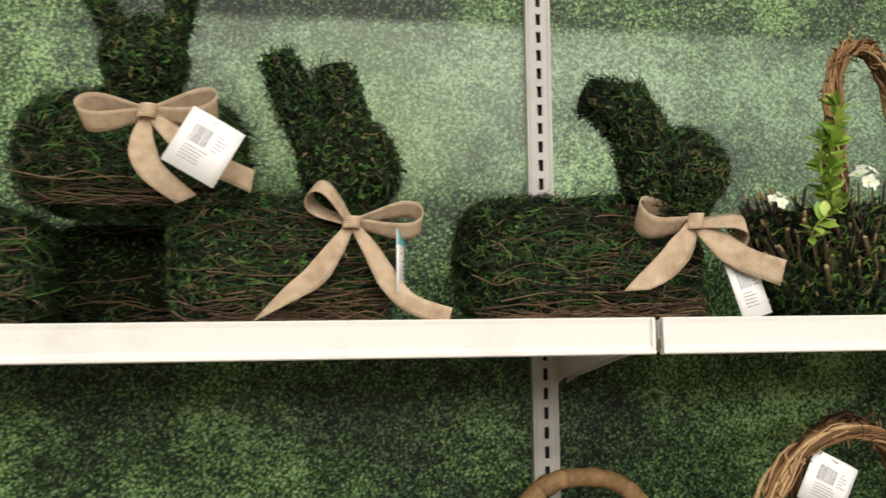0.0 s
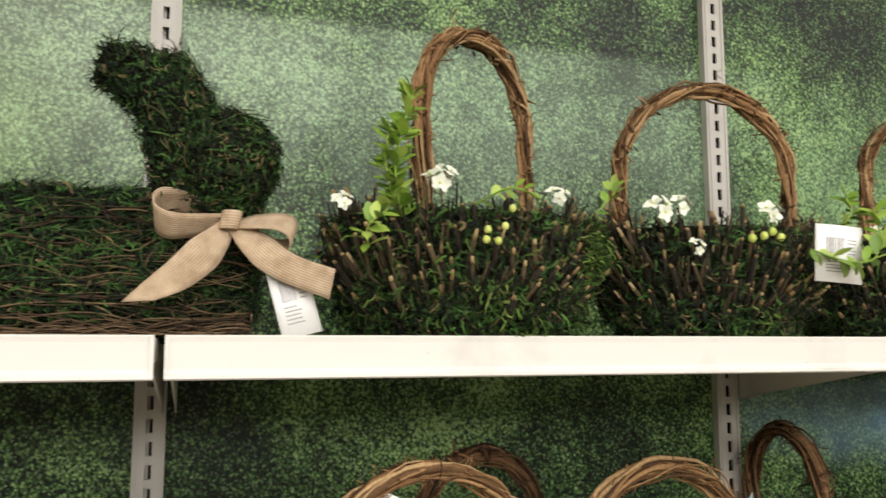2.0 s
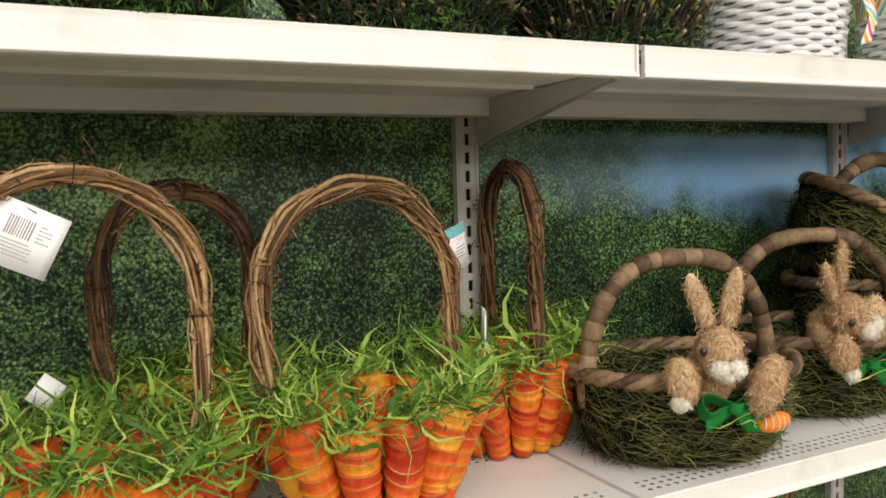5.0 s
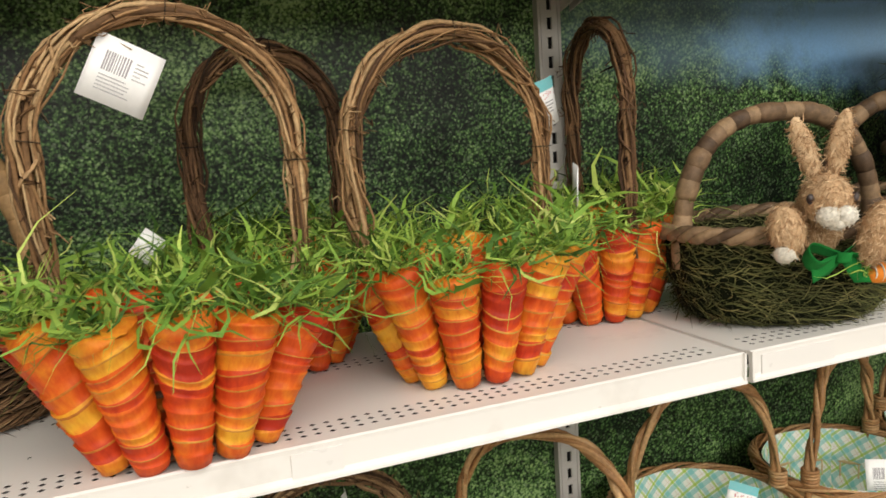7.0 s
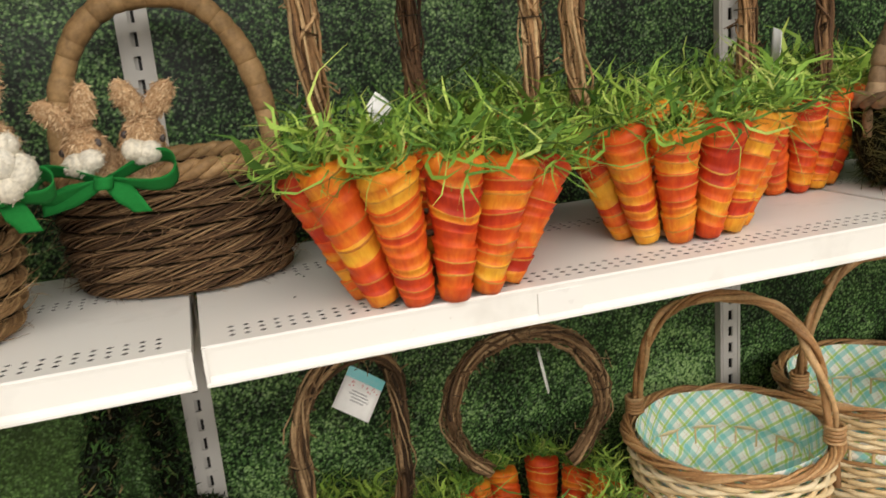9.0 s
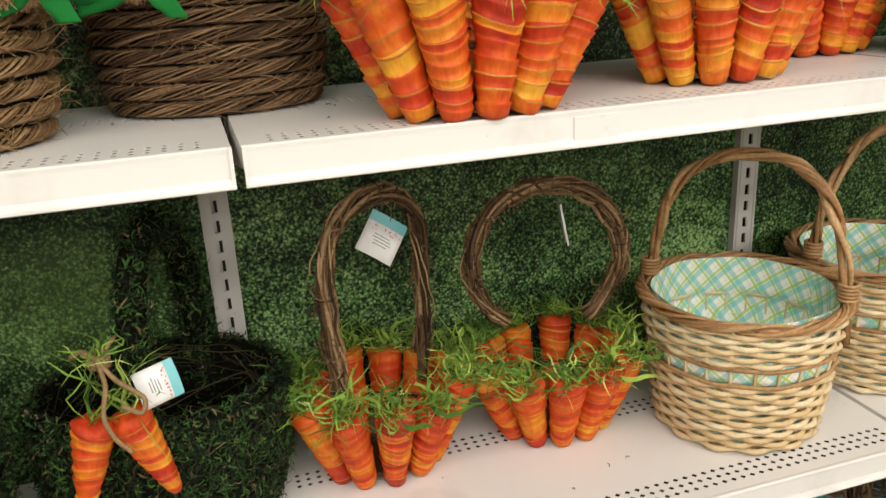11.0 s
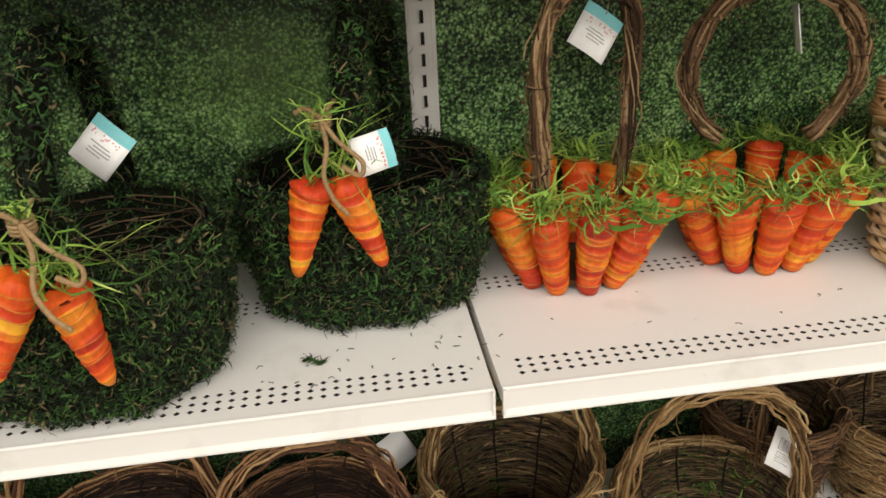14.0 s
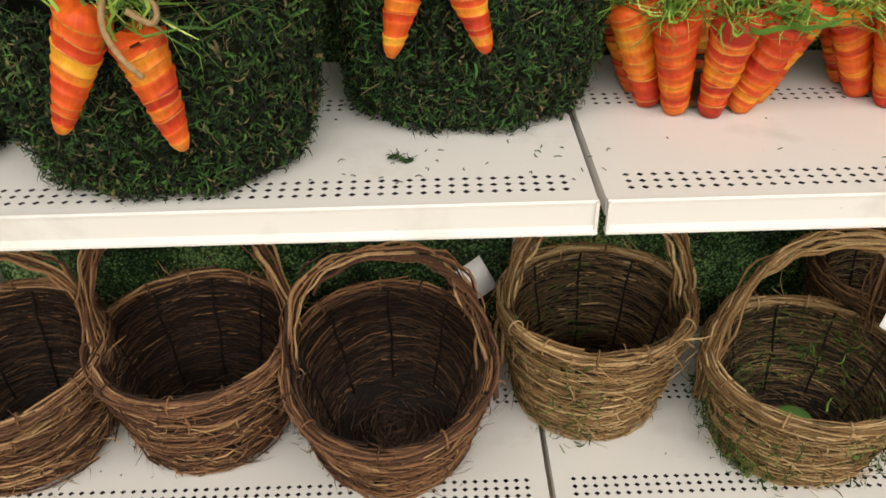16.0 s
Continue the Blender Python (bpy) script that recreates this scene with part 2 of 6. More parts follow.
def upright(x):
    """Slotted steel upright standing against the panels."""
    t = tagged(new("upright_post"), "off-white slotted steel shelving upright", "upright", "shelving uprights", "structure")
    g = Geo()
    w, sw, pitch, sh = 0.0205, 0.0042, 0.0303, 0.0185
    y = WALL_Y - 0.016
    z = 0.05
    while z < 2.72:
        z1, a, b = z + pitch, z + (pitch - sh) / 2, z + (pitch + sh) / 2
        k = len(g.v)
        g.v += [(px, y, pz) for pz in (z, a, b, z1) for px in (-w, -sw, sw, w)]
        for r in range(3):
            for c in range(3):
                if (r, c) != (1, 1):
                    q = k + r * 4 + c
                    g.face(q, q + 1, q + 5, q + 4)
        # slot walls
        s = [(-sw, a), (sw, a), (sw, b), (-sw, b)]
        k = len(g.v)
        g.v += [(px, y, pz) for px, pz in s] + [(px, y + 0.004, pz) for px, pz in s]
        for i in range(4):
            j = (i + 1) % 4
            g.face(k + i, k + 4 + i, k + 4 + j, k + j)
        z = z1
    for sx in (-1, 1):
        g.box(min(sx * w, sx * (w - 0.003)), max(sx * w, sx * (w - 0.003)), y + 0.0005, WALL_Y - 0.0005, 0.05, z)
        g.box(min(sx * w * 0.72, sx * w * 0.80), max(sx * w * 0.72, sx * w * 0.80), y - 0.0015, y - 0.0002, 0.05, z)
    part("post", g.weld(), M_UPRIGHT, t, smooth=False)
    # dark sheet behind the slots stands in for the shade within the post
    d = Geo()
    d.box(-w + 0.0035, w - 0.0035, WALL_Y - 0.0035, WALL_Y - 0.001, 0.05, z)
    part("cavity", d, Nodes("slot_shade_dark").done(srgb(34, 32, 30), 0.7), t, smooth=False)
    d = Geo()
    d.box(-0.0052, -0.0003, WALL_Y - 0.0052, WALL_Y - 0.0036, 0.05, z)
    part("rear_web", d, M_UPRIGHT, t, smooth=False)
    t.location = (x, 0, 0)
    return t


for k in (-1, 0, 1, 2):
    upright(UP0 + k * BAY)


def shelf_meshes(front_rows=0.0265, rear_rows=0.235):
    """Perforated deck, front lip and end flanges of one shelf; origin at the left front of its top."""
    L, D, H = BAY - 0.009, WALL_Y - 0.022 - LIP_Y, 0.037
    deck = Geo()
    pitch, hs = 0.0150, 0.0040
    ncol = 57
    x0 = (L - ncol * pitch) / 2

    def flat(xa, xb, ya, yb):
        b = len(deck.v)
        deck.v.extend([(xa, ya, 0), (xb, ya, 0), (xb, yb, 0), (xa, yb, 0)])
        deck.face(b, b + 1, b + 2, b + 3)

    def holes(ya, rows):
        dy = 0.0135
        for r in range(rows):
            off = 0.0
            y0 = ya + r * dy
            flat(0, x0 + off, y0, y0 + dy)
            flat(x0 + off + ncol * pitch, L, y0, y0 + dy)
            for c in range(ncol):
                xa = x0 + off + c * pitch
                cx, cy = xa + pitch / 2, y0 + dy / 2
                b = len(deck.v)
                deck.v.extend([(xa, y0, 0), (xa + pitch, y0, 0), (xa + pitch, y0 + dy, 0), (xa, y0 + dy, 0),
                               (cx, cy - hs, 0), (cx + hs * 1.15, cy, 0), (cx, cy + hs, 0), (cx - hs * 1.15, cy, 0),
                               (cx, cy - hs, -0.0005), (cx + hs * 1.15, cy, -0.0005), (cx, cy + hs, -0.0005), (cx - hs * 1.15, cy, -0.0005)])
                for q in ((0, 1, 4), (1, 5, 4), (1, 2, 5), (2, 6, 5), (2, 3, 6), (3, 7, 6), (3, 0, 7), (0, 4, 7)):
                    deck.face(*(b + i for i in q))
                for i in range(4):
                    j = (i + 1) % 4
                    deck.face(b + 4 + i, b + 4 + j, b + 8 + j, b + 8 + i)
        return ya + rows * dy

    flat(0, L, 0.012, front_rows)
    e = holes(front_rows, 3)
    flat(0, L, e, rear_rows)
    e = holes(rear_rows, 3)
    flat(0, L, e, D)
    pan = Geo()
    pan.box(0.0, L, 0.014, D, -0.022, -0.019)
    pan.box(0.0, 0.002, 0.014, D, -0.019, -0.0006)
    pan.box(L - 0.002, L, 0.014, D, -0.019, -0.0006)
    pan.box(0.0, L, D - 0.003, D, -0.019, -0.0006)
    pan.box(0.0, L, D - 0.045, D, -0.050, -0.022)
    pan.box(0.02, L - 0.02, 0.20, 0.212, -0.028, -0.022)
    # dark sheet under the deck stands in for the shade seen through its holes
    hole_sheet = Geo()
    hole_sheet.box(0.004, L - 0.004, 0.016, D - 0.004, -0.0185, -0.0165)
    lip = Geo()
    prof = [(0.012, 0.0), (0.009, 0.0022), (0.0055, 0.0024), (0.0035, 0.0005), (0.0042, -0.004), (0.0046, -0.028), (0.002, -0.0325), (-0.0008, -0.034), (-0.001, -0.0365),
            (0.002, -0.038), (0.012, -0.038), (0.0125, -0.034), (0.0075, -0.032), (0.0075, -0.004), (0.012, -0.0014)]
    for x in (0, L):
        lip.v.extend([(x, y, z) for y, z in prof])
    k = len(prof)
    for i in range(k):
        j = (i + 1) % k
        lip.face(i, j, k + j, k + i)
    lip.face(*reversed(range(k)))
    lip.face(*range(k, 2 * k))
    # end rims of the lip
    for xa in (0.0, L - 0.0035):
        lip.box(xa, xa + 0.0035, 0.0005, 0.0045, -0.034, 0.0015)
    br = Geo()
    zs = [(0.055, -0.024), (D - 0.004, -0.024), (D - 0.004, -0.098), (D - 0.05, -0.085), (0.08, -0.036), (0.055, -0.034)]
    for x in (0.0, 0.0025):
        br.v.extend([(x, y, z) for y, z in zs])
    k = len(zs)
    for i in range(k):
        j = (i + 1) % k
        br.face(i, j, k + j, k + i)
    br.face(*reversed(range(k)))
    br.face(*range(k, 2 * k))
    return (deck.weld().mesh("deck", M_WHITE, False), hole_sheet.mesh("inner_tray", M_HOLE_SHADE, False), pan.mesh("underside", M_WHITE, False), lip.mesh("front_lip", M_WHITE, False), br.mesh("bracket", M_UPRIGHT, False))


SHELF_PARTS = shelf_meshes()
BASE_PARTS = shelf_meshes(0.0365, 0.2205)  # the lowest shelf has its holes closer together


def shelf(k, level):
    t = thing("shelf", "white enamelled steel shelf with a perforated deck", "shelf", "shelves of the display",
              at=pose(SEAM0 + k * BAY + (-0.0115 if level == 4 else 0.0045), LIP_Y, SHELF_Z[level]))
    deck, hole_sheet, pan, lip, br = BASE_PARTS if level == 4 else SHELF_PARTS
    part("deck", deck, None, t)
    part("inner_tray", hole_sheet, None, t)
    part("underside", pan, None, t)
    part("front_lip", lip, None, t)
    part("bracket", br, None, t, at=pose(0.003, 0, 0))
    part("bracket", br, None, t, at=pose(BAY - 0.014, 0, 0))
    return t


for level in (1, 2, 3, 4):
    for k in (-1, 0, 1, 2):
        shelf(k, level)


# ---- materials of the goods ----
def carrot_skin():
    """Dyed husk: every wrap its own tone from red to yellow, with smears of dye across it."""
    n = Nodes("dyed_husk_wrap")
    info = n.add("ShaderNodeObjectInfo").outputs["Random"]
    wrap = n.add("ShaderNodeAttribute", attribute_name="wrap").outputs["Fac"]
    each = n.math("FRACT", n.math("ADD", wrap, n.math("MULTIPLY", info, 7.0)))
    smear = n.noise(n.coords("Object", (30, 30, 24), seeded=True), 1.0, 3, 0.6, 0.5)
    streak = n.noise(n.coords("Object", (150, 150, 22), seeded=True), 1.0, 4, 0.7)
    f = n.math("ADD", n.math("ADD", n.math("MULTIPLY", each, 0.70), -0.02), n.math("MULTIPLY", n.math("SUBTRACT", smear, 0.5), 0.75))
    f = n.math("ADD", f, n.math("MULTIPLY", n.math("SUBTRACT", streak, 0.5), 0.35))
    f = n.math("ADD", f, n.math("MULTIPLY", info, 0.16))
    c = n.ramp(f, [(0.0, srgb(172, 44, 20)), (0.20, srgb(200, 64, 22)), (0.44, srgb(216, 92, 26)), (0.62, srgb(222, 126, 32)), (0.84, srgb(228, 166, 46))])
    c = n.mix(c, n.ramp(streak, [(0.32, (0.66, 0.62, 0.58, 1)), (0.6, (1, 1, 1, 1))]), 0.40, "MULTIPLY")
    return n.done(c, 0.55, streak, 0.45, 0.001, 0.3)


def plaid(name):
    """Cotton liner, white with teal, lime and tan lines on the diagonal."""
    n = Nodes(name)
    uv = n.add("ShaderNodeTexCoord").outputs["UV"]
    m = n.add("ShaderNodeMapping")
    m.inputs["Rotation"].default_value = (0, 0, radians(38))
    n.link(uv, m.inputs["Vector"])
    sp = n.add("ShaderNodeSeparateXYZ")
    n.link(m.outputs[0], sp.inputs[0])
    col = srgb(246, 247, 238)
    for axis in (0, 1):
        for off, lo, tone, k in ((0.0, 0.30, srgb(104, 200, 198), 0.8), (0.64, 0.15, srgb(170, 204, 50), 0.95), (0.34, 0.035, srgb(206, 150, 110), 0.5)):
            f = n.math("FRACT", n.math("ADD", n.math("MULTIPLY", sp.outputs[axis], 33.0), off))
            hit = n.math("LESS_THAN", f, lo)
            col = n.mix(col, tone, n.math("MULTIPLY", hit, k * 0.72))
    w = n.noise(n.coords("Object"), 400, 2)
    return n.done(col, 0.85, w, 0.2, 0.0006, 0.2)


def cloth(name, color, weave=900, dark=0.75):
    n = Nodes(name)
    v = n.coords("Object")
    w, b = n.noise(v, weave, 2), n.noise(v, 25, 3)
    c = n.mix(color, n.ramp(w, [(0.3, (dark, dark, dark, 1)), (0.7, (1, 1, 1, 1))]), 0.8, "MULTIPLY")
    c = n.mix(c, n.ramp(b, [(0.3, (0.8, 0.8, 0.8, 1)), (0.7, (1, 1, 1, 1))]), 0.7, "MULTIPLY")
    return n.done(c, 0.85, w, 0.4, 0.0006, 0.2)


def burlap():
    n = Nodes("burlap_ribbon")
    uv = n.add("ShaderNodeTexCoord").outputs["UV"]
    a = n.add("ShaderNodeTexWave", wave_type="BANDS", bands_direction="Y")
    a.inputs["Scale"].default_value, a.inputs["Distortion"].default_value, a.inputs["Detail"].default_value = 118, 1.6, 2.0
    b = n.add("ShaderNodeTexWave", wave_type="BANDS", bands_direction="X")
    b.inputs["Scale"].default_value, b.inputs["Distortion"].default_value = 170, 1.5
    n.link(uv, a.inputs["Vector"])
    n.link(uv, b.inputs["Vector"])
    w = n.math("ADD", n.math("MULTIPLY", a.outputs["Fac"], 0.7), n.math("MULTIPLY", b.outputs["Fac"], 0.3))
    v = n.coords("Object")
    c = n.ramp(n.noise(v, 70, 4), [(0.3, srgb(184, 160, 134)), (0.7, srgb(220, 198, 172))])
    c = n.mix(c, n.ramp(w, [(0.2, (0.66, 0.62, 0.56, 1)), (0.8, (1, 1, 1, 1))]), 0.8, "MULTIPLY")
    return n.done(c, 0.9, w, 0.6, 0.0008, 0.15)


def stripes():
    n = Nodes("striped_satin_ribbon")
    uv = n.add("ShaderNodeTexCoord").outputs["UV"]
    m = n.add("ShaderNodeMapping")
    m.inputs["Rotation"].default_value = (0, 0, radians(40))
    n.link(uv, m.inputs["Vector"])
    sp = n.add("ShaderNodeSeparateXYZ")
    n.link(m.outputs[0], sp.inputs[0])
    f = n.math("FRACT", n.math("MULTIPLY", sp.outputs[0], 19.0))
    w = srgb(240, 236, 225)
    c = n.ramp(f, [(0.0, srgb(226, 60, 130)), (0.13, w), (0.25, srgb(240, 150, 50)), (0.38, w), (0.5, srgb(120, 200, 200)), (0.63, w), (0.75, srgb(236, 210, 60)), (0.88, w)], "CONSTANT")
    return n.done(c, 0.4, n.noise(n.coords("Object"), 60, 2), 0.1, 0.001)


def paper(name, color):
    n = Nodes(name)
    g = n.noise(n.coords("Object"), 120, 3)
    return n.done(n.mix(color, (0.6, 0.6, 0.6, 1), n.ramp(g, [(0.4, (0, 0, 0, 1)), (0.9, (0.25, 0.25, 0.25, 1))])), 0.45, g, 0.03, 0.0004)


def dots(name, color):
    n = Nodes(name)
    uv = n.coords("Object", (1, 1, 1))
    vo = n.add("ShaderNodeTexVoronoi", feature="F1")
    vo.inputs["Scale"].default_value, vo.inputs["Randomness"].default_value = 110, 0.25
    n.link(uv, vo.inputs["Vector"])
    return n.done(n.mix(srgb(235, 240, 236), color, n.ramp(vo.outputs["Distance"], [(0.22, (0, 0, 0, 1)), (0.27, (1, 1, 1, 1))])), 0.8)


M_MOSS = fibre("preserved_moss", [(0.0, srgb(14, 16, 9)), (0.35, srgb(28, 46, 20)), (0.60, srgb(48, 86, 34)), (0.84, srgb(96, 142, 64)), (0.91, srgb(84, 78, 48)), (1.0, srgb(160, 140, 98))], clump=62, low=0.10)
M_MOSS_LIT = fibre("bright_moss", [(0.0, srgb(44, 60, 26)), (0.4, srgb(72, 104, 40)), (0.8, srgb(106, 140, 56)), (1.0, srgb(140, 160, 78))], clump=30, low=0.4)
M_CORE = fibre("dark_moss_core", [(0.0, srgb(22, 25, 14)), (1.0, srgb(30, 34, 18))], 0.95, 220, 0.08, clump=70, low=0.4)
# brown darkened to carry the shade inside the twig baskets
M_BACK = fibre("shaded_basket_inside", [(0.0, srgb(34, 24, 18)), (1.0, srgb(44, 32, 24))], clump=60, low=0.35)
M_THIN = fibre("thin_brown_twigs", [(0.0, srgb(42, 32, 24)), (0.5, srgb(90, 70, 52)), (1.0, srgb(150, 124, 94))])
M_VINE = fibre("peeled_grape_vine", [(0.0, srgb(84, 60, 40)), (0.35, srgb(150, 112, 74)), (0.75, srgb(186, 146, 102)), (1.0, srgb(212, 178, 132))])
M_VINE_DK = fibre("dark_grape_vine", [(0.0, srgb(56, 40, 28)), (0.5, srgb(108, 78, 54)), (1.0, srgb(154, 118, 82))])
M_VINE_MID = fibre("mid_brown_grape_vine", [(0.0, srgb(62, 46, 32)), (0.4, srgb(116, 88, 60)), (0.8, srgb(156, 124, 88)), (1.0, srgb(190, 158, 118))])
M_TWIG = fibre("birch_twig_bark", [(0.0, srgb(24, 20, 14)), (0.6, srgb(54, 44, 31)), (1.0, srgb(104, 88, 62))])
M_TIP = fibre("cut_twig_end", [(0.0, srgb(124, 100, 66)), (0.6, srgb(166, 140, 96)), (1.0, srgb(204, 180, 132))], low=0.8, fine=0.6)
M_BROWN = fibre("brown_nest_twig", [(0.0, srgb(66, 45, 34)), (0.45, srgb(134, 94, 68)), (0.8, srgb(182, 136, 96)), (1.0, srgb(222, 182, 132))])
M_TAN = fibre("tan_nest_twig", [(0.0, srgb(108, 80, 50)), (0.5, srgb(182, 144, 96)), (1.0, srgb(232, 200, 148))])
M_WILLOW = fibre("peeled_willow", [(0.0, srgb(216, 184, 134)), (0.5, srgb(232, 206, 160)), (1.0, srgb(244, 226, 188))], 0.5, 160, 0.4, low=0.86, fine=0.78)
M_WILLOW_RIM = fibre("honey_willow", [(0.0, srgb(168, 122, 76)), (0.5, srgb(196, 150, 100)), (1.0, srgb(216, 176, 126))], 0.5, 160, 0.4)
M_WHITEW = fibre("white_painted_wicker", [(0.0, srgb(232, 231, 234)), (1.0, srgb(247, 246, 245))], 0.45, 160, 0.4, low=0.93, fine=0.88)
M_GRASS = fibre("raffia_grass", [(0.0, srgb(56, 90, 34)), (0.3, srgb(102, 144, 54)), (0.65, srgb(148, 184, 74)), (0.9, srgb(184, 210, 96)), (1.0, srgb(214, 226, 130))], 0.6, 300, low=0.8, fine=0.7)
M_HAY = fibre("green_hay", [(0.0, srgb(58, 60, 30)), (0.45, srgb(92, 96, 52)), (0.85, srgb(128, 128, 74)), (1.0, srgb(164, 156, 100))])
M_HUSK = fibre("wrapped_husk", [(0.0, srgb(92, 72, 54)), (0.5, srgb(130, 104, 78)), (1.0, srgb(172, 142, 108))], 0.6, 120, clump=26, low=0.6)
M_HUSK_LT = fibre("pale_husk", [(0.0, srgb(164, 128, 86)), (1.0, srgb(198, 160, 112))], 0.6, 120, clump=26, low=0.65)
M_COIL = fibre("sea_grass_fibre", [(0.0, srgb(74, 52, 34)), (0.5, srgb(118, 88, 60)), (1.0, srgb(172, 138, 100))])
M_COIL_LT = fibre("jute_rope_fibre", [(0.0, srgb(112, 84, 54)), (0.5, srgb(154, 120, 80)), (1.0, srgb(196, 162, 116))])
M_STRAW = fibre("sisal_fur", [(0.0, srgb(160, 122, 86)), (0.5, srgb(206, 168, 126)), (1.0, srgb(236, 206, 166))], fine=0.65, low=0.85)
M_COTTON = fibre("white_fibre_tuft", [(0.0, srgb(226, 216, 196)), (1.0, srgb(244, 238, 224))])
M_LEAF = fibre("fresh_leaf", [(0.0, srgb(92, 128, 42)), (0.5, srgb(140, 176, 64)), (1.0, srgb(188, 210, 104))], 0.45, 90, 0.5, low=0.85, fine=0.75)
M_PETAL = paper("white_silk_petal", srgb(240, 243, 226))
M_BERRY = fibre("green_berry", [(0.0, srgb(196, 212, 100)), (1.0, srgb(226, 232, 140))], 0.4, fine=0.9, low=0.9)
M_JUTE = fibre("jute_twine", [(0.0, srgb(160, 128, 88)), (1.0, srgb(200, 168, 124))])
M_EYE = paper("dark_glass_bead", srgb(40, 18, 12))
M_CARROT = carrot_skin()
M_RIM = fibre("yellow_husk_edge", [(0.0, srgb(214, 112, 34)), (1.0, srgb(236, 180, 74))], 0.5, 160, 0.35)
M_PLAID = plaid("plaid_cotton_liner")
M_BURLAP = burlap()
M_STRIPE = stripes()
M_GREENR = cloth("green_gauze_ribbon", srgb(28, 122, 52), 700)
M_ORANGEC = cloth("orange_yarn", srgb(236, 140, 48), 500)
M_CARD = paper("white_card", srgb(246, 245, 244))
M_TEALC = paper("teal_card", srgb(120, 200, 206))
M_INK = paper("printed_grey", srgb(150, 146, 150))
M_PINK = paper("printed_pink", srgb(210, 110, 120))
M_DOTS = dots("teal_polka_cloth", srgb(60, 160, 172))


# ---- shapes of the goods ----
def ellipsoid(g, c, r, nu=18, nv=10, rot=None):
    """Ball with radii r about c; rot is an optional 3x3 turn."""
    b = len(g.v)
    for i in range(nv + 1):
        a = np.pi * (0.02 + 0.96 * i / nv)
        for j in range(nu):
            t = 2 * np.pi * j / nu
            p = Vector((r[0] * np.sin(a) * np.cos(t), r[1] * np.sin(a) * np.sin(t), -r[2] * np.cos(a)))
            if rot is not None:
                p = rot @ p
            g.v.append((c[0] + p.x, c[1] + p.y, c[2] + p.z))
    for i in range(nv):
        for j in range(nu):
            k = (j + 1) % nu
            g.face(b + i * nu + j, b + i * nu + k, b + (i + 1) * nu + k, b + (i + 1) * nu + j)
    g.face(*(b + j for j in reversed(range(nu))))
    g.face(*(b + nv * nu + j for j in range(nu)))


def loaf(g, c, r, power=0.55, nu=28, nv=14):
    """Rounded block, between a box and a ball."""
    f = lambda x: math.copysign(abs(x) ** power, x)
    b = len(g.v)
    for i in range(nv + 1):
        a = -np.pi / 2 + np.pi * (0.03 + 0.94 * i / nv)
        for j in range(nu):
            t = 2 * np.pi * j / nu
            g.v.append((c[0] + r[0] * f(np.cos(a)) * f(np.cos(t)), c[1] + r[1] * f(np.cos(a)) * f(np.sin(t)), c[2] + r[2] * f(np.sin(a))))
    for i in range(nv):
        for j in range(nu):
            k = (j + 1) % nu
            g.face(b + i * nu + j, b + i * nu + k, b + (i + 1) * nu + k, b + (i + 1) * nu + j)
    g.face(*(b + j for j in reversed(range(nu))))
    g.face(*(b + nv * nu + j for j in range(nu)))


